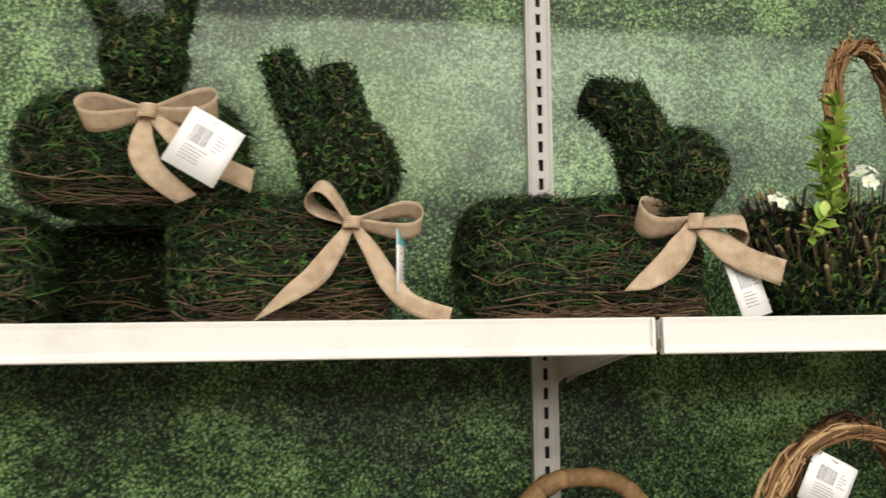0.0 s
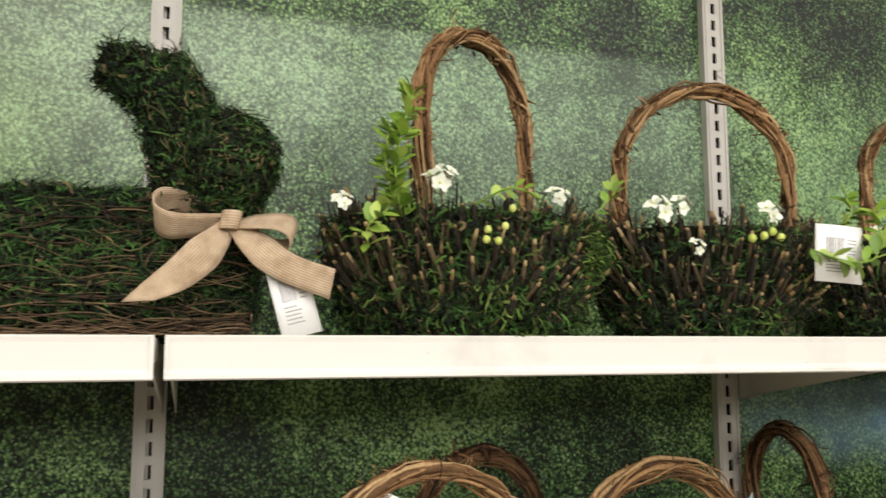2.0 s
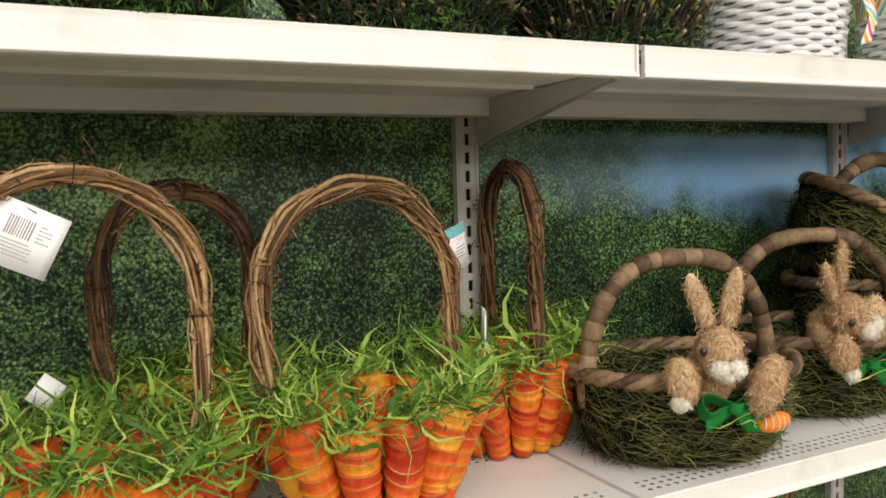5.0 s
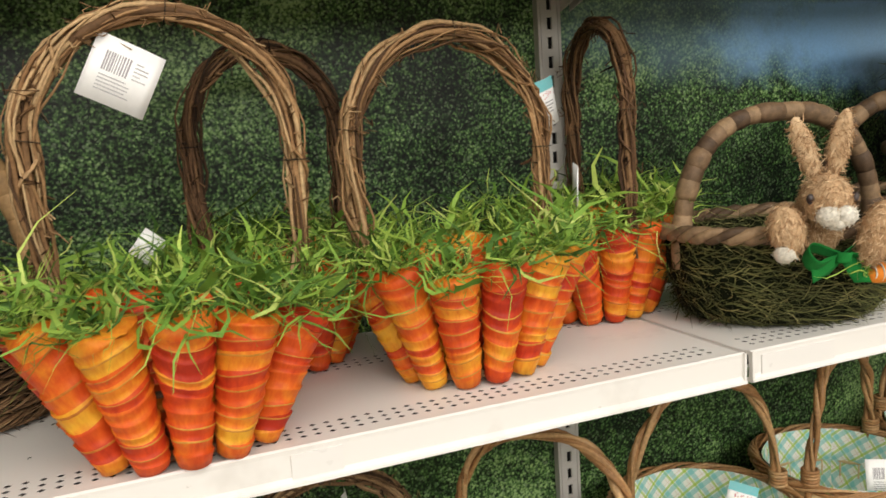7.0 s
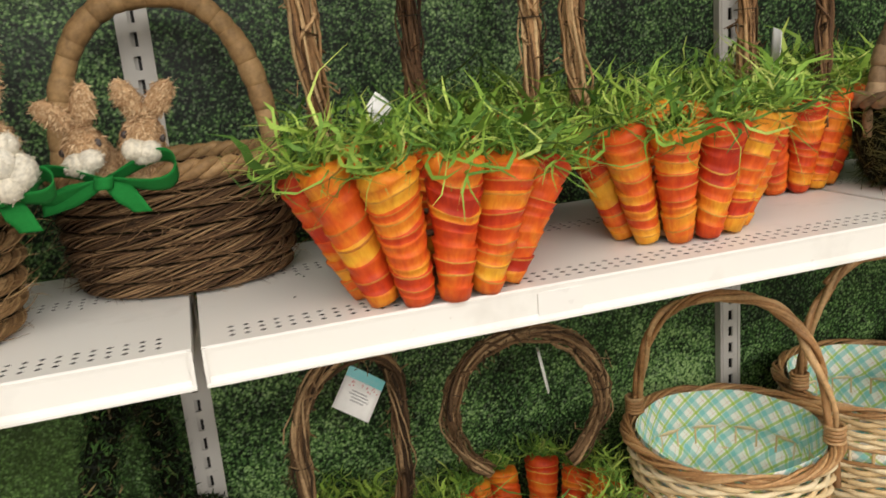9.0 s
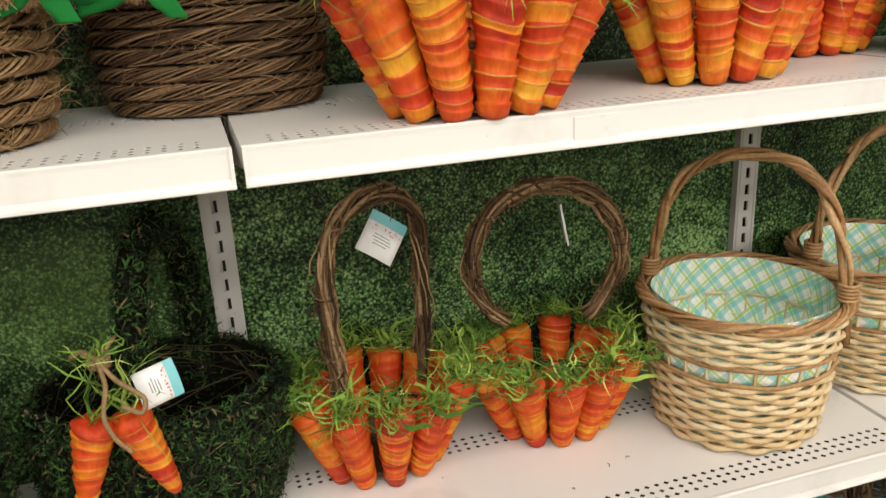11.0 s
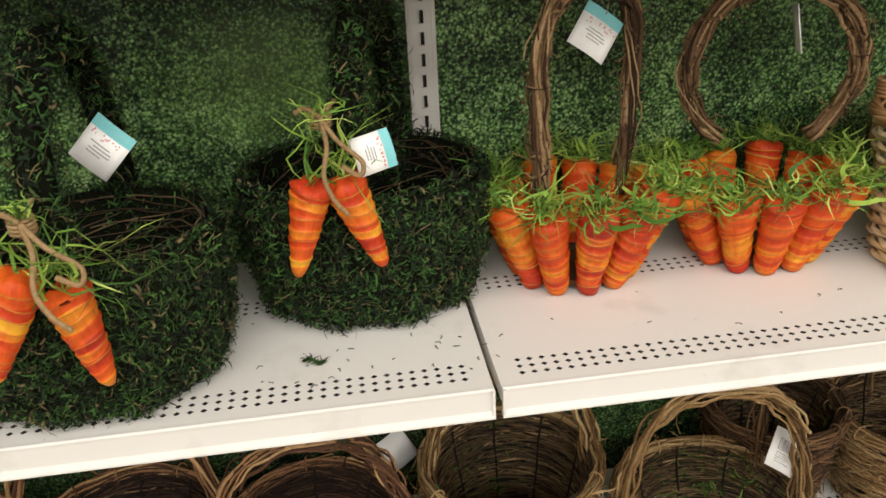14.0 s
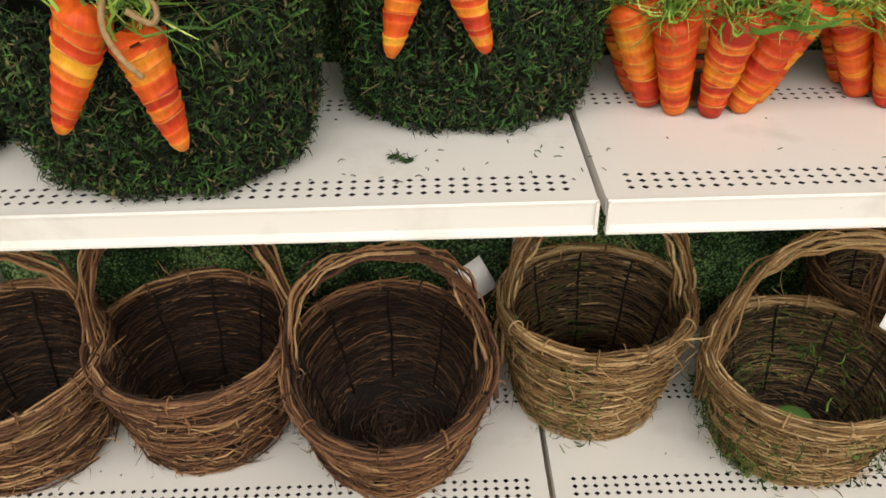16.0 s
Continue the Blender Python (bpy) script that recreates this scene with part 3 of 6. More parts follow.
def fuzz(dst, src, n, length, width, lift=0.35, flow=None, jitter=1.0, seed=1, sel=None, puff=0.0, curl=0.35):
    """Scatters n short curved strands over the faces of src; flow is a preferred direction."""
    rs = np.random.RandomState(seed)
    V = np.array(src.v)
    tris = []
    for f in src.f:
        if len(f) <= 4:
            tris.append((f[0], f[1], f[2]))
            if len(f) == 4:
                tris.append((f[0], f[2], f[3]))
    T = np.array(tris)
    A, B, C = V[T[:, 0]], V[T[:, 1]], V[T[:, 2]]
    N = np.cross(B - A, C - A)
    area = np.linalg.norm(N, axis=1)
    N = N / (area[:, None] + 1e-15)
    w = area.copy()
    if sel is not None:
        w *= sel((A + B + C) / 3, N)
    idx = rs.choice(len(T), n, p=w / w.sum())
    u, v = rs.rand(n, 1), rs.rand(n, 1)
    s = np.sqrt(u)
    P = A[idx] * (1 - s) + B[idx] * (s * (1 - v)) + C[idx] * (s * v)
    Nn = N[idx]
    if puff:
        hill = np.sin(61 * P[:, 0] + seed) * np.sin(57 * P[:, 1] + 1.3 * seed) + np.sin(83 * P[:, 2] + seed) * np.sin(71 * P[:, 0] + 2) + 0.7 * rs.normal(size=n)
        P = P + Nn * (puff * np.clip(hill + 0.8, 0, None))[:, None]
    d = rs.normal(size=(n, 3)) * jitter
    if flow is not None:
        d += flow(P, Nn) if callable(flow) else np.array(flow)
    d -= (d * Nn).sum(1)[:, None] * Nn
    d /= np.linalg.norm(d, axis=1)[:, None] + 1e-9
    L = rs.uniform(length[0], length[1], (n, 1))
    lf = lift * rs.uniform(0.3, 1.5, (n, 1))
    bend = rs.normal(size=(n, 3)) * 0.3
    side = np.cross(Nn, d) + rs.normal(size=(n, 3)) * 0.35
    side /= np.linalg.norm(side, axis=1)[:, None] + 1e-9
    W = rs.uniform(width * 0.6, width * 1.3, (n, 1)) / 2
    p0 = P - Nn * 0.001
    turn = rs.normal(size=(n, 1)) * curl
    cr = np.cross(Nn, d)
    d2 = d * np.cos(turn) + cr * np.sin(turn)
    d3 = d * np.cos(2 * turn) + cr * np.sin(2 * turn)
    p1 = P + L * 0.36 * (d + Nn * lf * 1.3 + bend * 0.5)
    p2 = p1 + L * 0.34 * (d2 + Nn * lf * 0.3 + bend)
    p3 = p2 + L * 0.34 * (d3 - Nn * lf * 0.7 + bend)
    s2 = side * np.cos(turn) - d * np.sin(turn)
    s3 = side * np.cos(2 * turn) - d * np.sin(2 * turn)
    block = np.stack([p0 - side * W, p0 + side * W, p1 - side * W, p1 + side * W, p2 - s2 * W, p2 + s2 * W, p3 - s3 * W * 0.25, p3 + s3 * W * 0.25], 1).reshape(-1, 3)
    b = len(dst.v)
    dst.v.extend(map(tuple, block.tolist()))
    for i in range(n):
        q = b + 8 * i
        dst.f.append((q, q + 1, q + 3, q + 2))
        dst.f.append((q + 2, q + 3, q + 5, q + 4))
        dst.f.append((q + 4, q + 5, q + 7, q + 6))
    dst.mi.extend([dst.m] * (3 * n))


def hoops(g, n, r_of_z, z0, z1, sx=1.0, sy=1.0, rad=(0.0009, 0.0019), arc=(1.6, 4.6), drift=0.012, wob=0.004, sides=3, seed=3, inner=0.0):
    """Loose twigs laid round a basket wall."""
    rr = random.Random(seed)
    for i in range(n):
        z = z0 + (z1 - z0) * ((i + rr.random()) / n)
        t0, span = rr.uniform(0, 6.283), rr.uniform(*arc)
        k = max(6, int(span * 7))
        dz, ph, off = rr.gauss(0, drift * 0.7), rr.uniform(0, 6.28), rr.uniform(-wob, wob) - inner
        f1, f2, am = rr.uniform(1.5, 4), rr.uniform(5, 9), rr.uniform(0.001, 0.007)
        pts = []
        for j in range(k):
            s = j / (k - 1)
            t = t0 + span * s
            zz = min(max(z + dz * (s - 0.5) * 2 + am * math.sin(ph + f1 * t) + 0.0018 * math.sin(f2 * t - ph), z0 + 0.002 * math.sin(7 * t + ph) ** 2), z1 + 0.002 * math.sin(9 * t + ph))
            r = r_of_z(zz) + off + 0.003 * math.sin(ph + 3.1 * t) + 0.0012 * math.sin(f2 * 1.7 * t + ph)
            if j in (0, k - 1):
                r += rr.uniform(0, 0.006) * (1 if inner == 0 else -1)
            pts.append((sx * r * math.cos(t), sy * r * math.sin(t), zz))
        g.tube(pts, rr.uniform(*rad), sides, caps=False)


def arch_path(w, z0, h, n=40, bow=0.0, leg=0.35, power=1.0):
    """Upright arch in the x-z plane from (-w, z0) to (w, z0), h high, with straightish legs."""
    pts = []
    for i in range(n):
        s = math.pi * i / (n - 1)
        c, sn = math.cos(s), math.sin(s)
        pts.append((-w * math.copysign(abs(c) ** (1 - leg * 0.5), c) * (1 + bow * sn), 0, z0 + h * sn ** (0.8 if power == 1.0 else power)))
    return np.array(pts)


def round_arch(w, z0, h, n=46, pinch=0.86):
    """Round-headed arch in the x-z plane, its legs drawn in a little towards the feet."""
    leg = max(0.0, h - w * 1.02)
    arc = math.pi * w
    pts = []
    for i in range(n):
        s = (2 * leg + arc) * i / (n - 1)
        if s < leg:
            x, z = -w, s
        elif s > leg + arc:
            x, z = w, 2 * leg + arc - s
        else:
            a = (s - leg) / w
            x, z = -w * math.cos(a), leg + (h - leg) * math.sin(a)
        q = 1 - min(1.0, z / (h * 0.55))
        pts.append((x * (1 - (1 - pinch) * q * q), 0, z0 + z))
    return np.array(pts)


def vine_handle(path, mat, t, at, seed, radius=0.0092, name="handle"):
    """Bundle of thin vines along a path, with wraps crossing it and curls of loose bark."""
    rr = random.Random(seed)
    g = Geo()
    bundle(g, path, radius, 15, 0.0021, 0.7, seed, 5, 0.40)
    bundle(g, path, radius * 1.05, 10, 0.0014, 1.6, seed + 3, 4, 0.55)
    bundle(g, path, radius * 0.45, 4, 0.0040, 1.2, seed + 1, 5, 0.3)
    k = len(path)
    for i in range(3):
        j0, m = rr.randrange(2, k - 12), rr.randrange(4, 10)
        ph, tw = rr.uniform(0, 6.28), rr.choice((-1, 1)) * rr.uniform(0.8, 2.4)
        pts = []
        for j in range(m * 3):
            s = j0 + j / 3
            p = Vector(path[int(s)]).lerp(Vector(path[int(s) + 1]), s - int(s))
            d = (Vector(path[int(s) + 1]) - Vector(path[int(s)])).normalized()
            n1 = d.cross(Vector((0, 1, 0)))
            a = ph + 6.283 * tw * j / (m * 3)
            pts.append(p + (n1 * math.cos(a) + Vector((0, 1, 0)) * math.sin(a)) * radius * 1.22)
        g.tube(pts, rr.uniform(0.0012, 0.0024), 4)
    for i in range(300):
        p = Vector(path[rr.randrange(3, k - 4)])
        o = Vector((rr.gauss(0, 1), rr.gauss(0, 1), rr.gauss(0, 1))).normalized()
        p = p + o * radius * rr.uniform(0.9, 1.25)
        d = (o * 0.25 + Vector((rr.gauss(0, 1), rr.gauss(0, 1), rr.gauss(0, 1)))).normalized() * (rr.uniform(0.004, 0.011) if rr.random() < 0.85 else rr.uniform(0.014, 0.026))
        c = Vector((rr.gauss(0, 0.0035), rr.gauss(0, 0.0035), rr.gauss(0, 0.0035)))
        g.tube([p, p + d * 0.4 + c, p + d * 0.8 - c, p + d + c], rr.uniform(0.0005, 0.0011), 3, caps=False)
    return part(name, g, mat, t, "twisted grapevine handle", at=at)


def moss_coat(g, skin, n, seed, sel=None, puff=0.0035, size=1.0):
    """Clumped moss: broad short flakes, then finer strands over them."""
    fuzz(g, skin, int(n * 0.62), (0.006 * size, 0.013 * size), 0.0026, 0.45, None, 1.0, seed, sel, puff, 0.7)
    fuzz(g, skin, int(n * 0.45), (0.009 * size, 0.021 * size), 0.0013, 0.35, (0.25, 0, 0), 1.0, seed + 5, sel, puff * 1.1, 0.9)


def bundle(g, path, radius, n, strand, turns=2.0, seed=5, sides=5, loose=0.25):
    """Strands twisted along a path that lies near the x-z plane."""
    rr = random.Random(seed)
    p = np.array(path, float)
    tan = np.gradient(p, axis=0)
    tan /= np.linalg.norm(tan, axis=1)[:, None]
    bi = np.array((0, 1.0, 0))
    nor = np.cross(tan, bi)
    k = len(p)
    for i in range(n):
        ph = 6.283 * i / n + rr.uniform(-0.3, 0.3)
        q = radius * rr.uniform(0.6, 1.12)
        tw = turns * rr.uniform(0.6, 1.35)
        fr, f2, pz, thick = rr.uniform(1, 3), rr.uniform(6, 13), rr.uniform(0, 6), rr.uniform(0.62, 1.3)
        j0 = rr.randrange(0, k // 3) if rr.random() < 0.3 else 0
        j1 = k - rr.randrange(0, k // 3) if rr.random() < 0.3 else k
        pts, rad = [], []
        for j in range(j0, j1):
            s = j / (k - 1)
            a = ph + 6.283 * tw * s + 0.3 * math.sin(f2 * s + pz)
            e = q * (1 + loose * math.sin(6.283 * fr * s + pz) + 0.6 * loose * math.sin(6.283 * f2 * s + 2 * pz))
            pts.append(p[j] + e * (math.cos(a) * nor[j] + math.sin(a) * bi))
            rad.append(strand * thick * (1 + 0.25 * math.sin(17 * s + pz * 3) + rr.uniform(-0.12, 0.12)))
        g.tube(pts, rad, sides)


def blades(g, n, at, spread, length, width, lean=(0, 0, 1), droop=0.5, seed=2, wild=0.5):
    """Tuft of curved grass blades from one place."""
    rr = random.Random(seed)
    for i in range(n):
        b = Vector(at) + Vector((rr.uniform(-spread, spread), rr.uniform(-spread, spread), rr.uniform(-0.004, 0.004)))
        d = (Vector(lean) + Vector((rr.gauss(0, wild), rr.gauss(0, wild), rr.uniform(0, 0.4)))).normalized()
        side = d.cross(Vector((rr.gauss(0, 1), rr.gauss(0, 1), rr.gauss(0, 0.4)))).normalized()
        L, w = rr.uniform(*length), rr.uniform(*width)
        curl = Vector((rr.gauss(0, 0.5), rr.gauss(0, 0.5), -droop * rr.uniform(0.2, 1.8)))
        wig, ph = rr.uniform(0.05, 0.26) * L, rr.uniform(0, 6.28)
        pts, ws, sd = [], [], []
        for j in range(7):
            s = j / 6
            pts.append(b + d * (L * s) + curl * (L * s * s) + side * (wig * (math.sin(ph + 6 * s) - math.sin(ph))) + d.cross(side) * (0.6 * wig * (math.sin(2 * ph + 8 * s) - math.sin(2 * ph))))
            ws.append(w * (0.6, 0.9, 1, 0.95, 0.85, 0.6, 0.15)[j])
            sd.append(tuple((side + d.cross(side) * (1.1 * math.sin(ph + 5 * s))).normalized()))
        g.strip(pts, ws, np.array(sd))


def ribbon_mesh(name, pts, width, side, mat, thick=0.0008):
    """A cloth ribbon along pts with UVs along and across; side: across-direction for each point."""
    k = len(pts)
    v, f, uv = [], [], []
    run = 0.0
    P = [Vector(p) for p in pts]
    S = [Vector(s).normalized() for s in side]
    W = width if isinstance(width, (list, tuple)) else [width] * k
    runs = []
    for i in range(k):
        if i:
            run += (P[i] - P[i - 1]).length
        runs.append(run)
        for c in range(5):
            o = (c / 4 - 0.5)
            v.append(tuple(P[i] + S[i] * (W[i] * o)))
    for i in range(k - 1):
        for c in range(4):
            f.append((i * 5 + c, i * 5 + c + 1, (i + 1) * 5 + c + 1, (i + 1) * 5 + c))
            uv.append([(runs[i], c / 4 * width0(W)), (runs[i], (c + 1) / 4 * width0(W)), (runs[i + 1], (c + 1) / 4 * width0(W)), (runs[i + 1], c / 4 * width0(W))])
    return v, f, uv


def width0(W):
    return max(W)


def ribbons(name, pieces, mat, parent=None, thick=0.0009):
    """One object out of several ribbon pieces (pts, width, side)."""
    v, f, uv = [], [], []
    for pts, w, side in pieces:
        a, b, c = ribbon_mesh(name, pts, w, side, mat)
        o = len(v)
        v += a
        f += [tuple(i + o for i in q) for q in b]
        uv += c
    me = bpy.data.meshes.new(name)
    me.from_pydata(v, [], f)
    lay = me.uv_layers.new(name="UVMap")
    i = 0
    for q in uv:
        for u in q:
            lay.data[i].uv = u
            i += 1
    me.materials.append(mat)
    me.polygons.foreach_set("use_smooth", [True] * len(f))
    ob = new(name, me)
    ob.parent = parent
    m = ob.modifiers.new("thickness", "SOLIDIFY")
    m.thickness = thick
    return ob


def spline(ctrl, n=16):
    """Smooth curve through control points (Catmull-Rom)."""
    c = [Vector(p) for p in ctrl]
    c = [c[0] * 2 - c[1]] + c + [c[-1] * 2 - c[-2]]
    out = []
    for i in range(1, len(c) - 2):
        for j in range(n if i < len(c) - 3 else n + 1):
            t = j / n
            a, b, d, e = c[i - 1], c[i], c[i + 1], c[i + 2]
            out.append(0.5 * ((2 * b) + (d - a) * t + (2 * a - 5 * b + 4 * d - e) * t * t + (3 * b - a - 3 * d + e) * t ** 3))
    return out


def hang_tag(centre, turn, yaw=0.0, w=0.058, h=0.066, style="code", tilt=0.0, string=None):
    """Card price tag; turn: degrees clockwise in its own plane, facing the aisle."""
    label = {"code": "white card price tag printed with a grey barcode", "teal": "white card hang tag with a teal band and pink dots",
             "back": "plain pale card hang tag seen from behind"}[style]
    t = thing("hang_tag", label, "tag", "price tags", at=pose(*centre) @ pose(0, 0, 0, 0, 0, yaw) @ pose(0, 0, 0, tilt) @ pose(0, 0, 0, 0, turn, 0))
    g = Geo()
    n = 8
    for i in range(n + 1):
        x = (i / n - 0.5) * w
        y = 0.0035 * (2 * x / w) ** 2
        for yy in (y, y + 0.0007):
            g.v += [(x, yy, -h / 2), (x, yy, h / 2)]
    for i in range(n):
        b = 4 * i
        g.face(b, b + 4, b + 5, b + 1)
        g.face(b + 2, b + 3, b + 7, b + 6)
        g.face(b + 1, b + 5, b + 7, b + 3)
        g.face(b, b + 2, b + 6, b + 4)
    g.face(0, 1, 3, 2)
    e = 4 * n
    g.face(e, e + 2, e + 3, e + 1)
    part("card", g, M_CARD, t)
    rr = random.Random(int(centre[0] * 1000))

    def flat(name, rects, mat):
        p = Geo()
        for x0, x1, z0, z1 in rects:
            b = len(p.v)
            m = 4
            for i in range(m + 1):
                x = x0 + (x1 - x0) * i / m
                y = 0.0035 * (2 * x / w) ** 2 - 0.0003
                p.v += [(x, y, z0), (x, y, z1)]
            for i in range(m):
                p.face(b + 2 * i, b + 2 * i + 2, b + 2 * i + 3, b + 2 * i + 1)
        part(name, p, mat, t)

    if style == "code":
        x, bars = -w * 0.30, []
        while x < w * 0.06:
            a = rr.uniform(0.0006, 0.0018)
            bars.append((x, x + a, -h * 0.02, h * 0.28))
            x += a + rr.uniform(0.0006, 0.0014)
        flat("barcode", bars, M_INK)
        flat("small_print", [(-w * 0.30, w * rr.uniform(0.0, 0.2), -h * (0.10 + 0.055 * i), -h * (0.085 + 0.055 * i)) for i in range(5)]
             + [(w * 0.14, w * rr.uniform(0.24, 0.36), h * (0.24 - 0.06 * i), h * (0.255 - 0.06 * i)) for i in range(5)], M_INK)
    elif style == "teal":
        flat("teal_band", [(-w / 2, w / 2, h * 0.26, h / 2)], M_TEALC)
        flat("pink_dots", [(x, x + 0.0016, z, z + 0.0016) for x, z in ((rr.uniform(-w * 0.4, w * 0.4), h * rr.uniform(0.08, 0.22)) for _ in range(16))], M_PINK)
        flat("small_print", [(-w * rr.uniform(0.15, 0.3), w * rr.uniform(0.1, 0.3), -h * 0.07 * i, -h * (0.07 * i) + 0.0014) for i in range(4)], M_INK)
    if string:
        s = Geo()
        a, b = Vector((0, -0.001, h * 0.42)), t.matrix_basis.inverted() @ Vector(string)
        s.tube(spline([a, (a + b) / 2 + Vector((0.004, -0.004, 0.002)), b], 6), 0.0006, 4)
        part("string", s, M_JUTE, t)
    return t


# carrots and grass tufts are shared between all the baskets
def carrot_mesh(seed, length=0.15, r0=0.0155, r1=0.0275, tip=False):
    """Carrot wound with overlapping turns of husk; the attribute "wrap" gives each turn its own dye."""
    rr = random.Random(seed)
    g = Geo()
    cuts = [0.0]
    while cuts[-1] < 1:
        cuts.append(cuts[-1] + rr.uniform(0.07, 0.165))
    cuts = [c / cuts[-1] for c in cuts]
    sides, turns = 18, len(cuts) - 1
    ph0, rate, slant = rr.uniform(0, 6.28), rr.uniform(0.1, 0.5), rr.uniform(0.14, 0.30)
    width = lambda z: r0 + (r1 - r0) * (min(1.0, z) ** (0.62 if tip else 0.9))
    dye, rings = [], []
    for i in range(turns):
        a, b = cuts[i], cuts[i + 1]
        swell, e, f0 = rr.uniform(0.975, 1.025), rr.uniform(0.01, 0.05), rr.uniform(0, 6.28)
        rings += [(a + (b - a) * q, k * swell, e, f0, i) for q, k in ((0.0, 0.962), (0.5, 1.0), (0.84, 1.04), (0.975, 1.062))]
    for z, k, e, f0, i in rings:
        w = width(z)
        for j in range(sides):
            t = 6.283 * j / sides
            q = w * k * (1 + e * math.cos(2 * t + f0) + rr.uniform(-0.01, 0.01))
            lift = w * (slant * math.sin(t + ph0 + rate * i) + e * math.sin(3 * t + f0)) * min(1.0, z * 12)
            g.v.append((q * math.cos(t), q * math.sin(t), max(z * length + lift, -0.001)))
    tone = [rr.random() for _ in range(turns)]
    edge = [rr.random() < 0.7 for _ in range(turns)]
    for m in range(len(rings) - 1):
        i = rings[m][4]
        g.m = 1 if m % 4 == 2 and edge[i] else 0
        for j in range(sides):
            u = (j + 1) % sides
            g.face(m * sides + j, m * sides + u, (m + 1) * sides + u, (m + 1) * sides + j)
            dye.append(tone[i])
    g.m = 0
    g.face(*reversed(range(sides)))
    last, top = (len(rings) - 1) * sides, len(g.v)
    for k, dz in ((0.98, 0.004), (0.84, 0.007), (0.45, 0.009)):
        g.v += [(r1 * (k + 0.05 * math.sin(5 * t + ph0)) * math.cos(t), r1 * (k + 0.05 * math.sin(5 * t + ph0)) * math.sin(t), length + dz + 0.003 * math.sin(3 * t)) for t in (6.283 * j / sides for j in range(sides))]
    for a, b in ((last, top), (top, top + sides), (top + sides, top + 2 * sides)):
        for j in range(sides):
            u = (j + 1) % sides
            g.face(a + j, a + u, b + u, b + j)
    g.face(*(top + 2 * sides + j for j in range(sides)))
    dye += [tone[0]] + [tone[-1]] * (3 * sides + 1)
    me = g.mesh("carrot", [M_CARROT, M_RIM])
    me.attributes.new("wrap", "FLOAT", "FACE").data.foreach_set("value", dye)
    return me


CARROTS = [carrot_mesh(s) for s in range(9)]


def tuft_mesh(seed, n=40, length=(0.036, 0.088)):
    """Bunch of raffia grass: upright ribbons, curls that fall over the rim and fine threads."""
    g = Geo()
    blades(g, n, (0, 0, -0.004), 0.010, length, (0.0020, 0.0052), (0, 0.0, 1.0), 0.25, seed, 0.34)
    blades(g, 26, (0, 0, 0.004), 0.015, (0.024, 0.056), (0.0018, 0.0048), (0, 0, 0.5), 0.75, seed + 40, 0.62)
    blades(g, 6, (0, 0, 0.0), 0.008, length, (0.006, 0.009), (0, 0.0, 1.0), 0.15, seed + 90, 0.25)
    blades(g, 24, (0, 0, 0.008), 0.010, (0.03, 0.07), (0.0009, 0.0018), (0, 0, 0.7), 0.9, seed + 70, 0.7)
    return g.mesh("grass_tuft", M_GRASS)


TUFTS = [tuft_mesh(s) for s in range(7)]


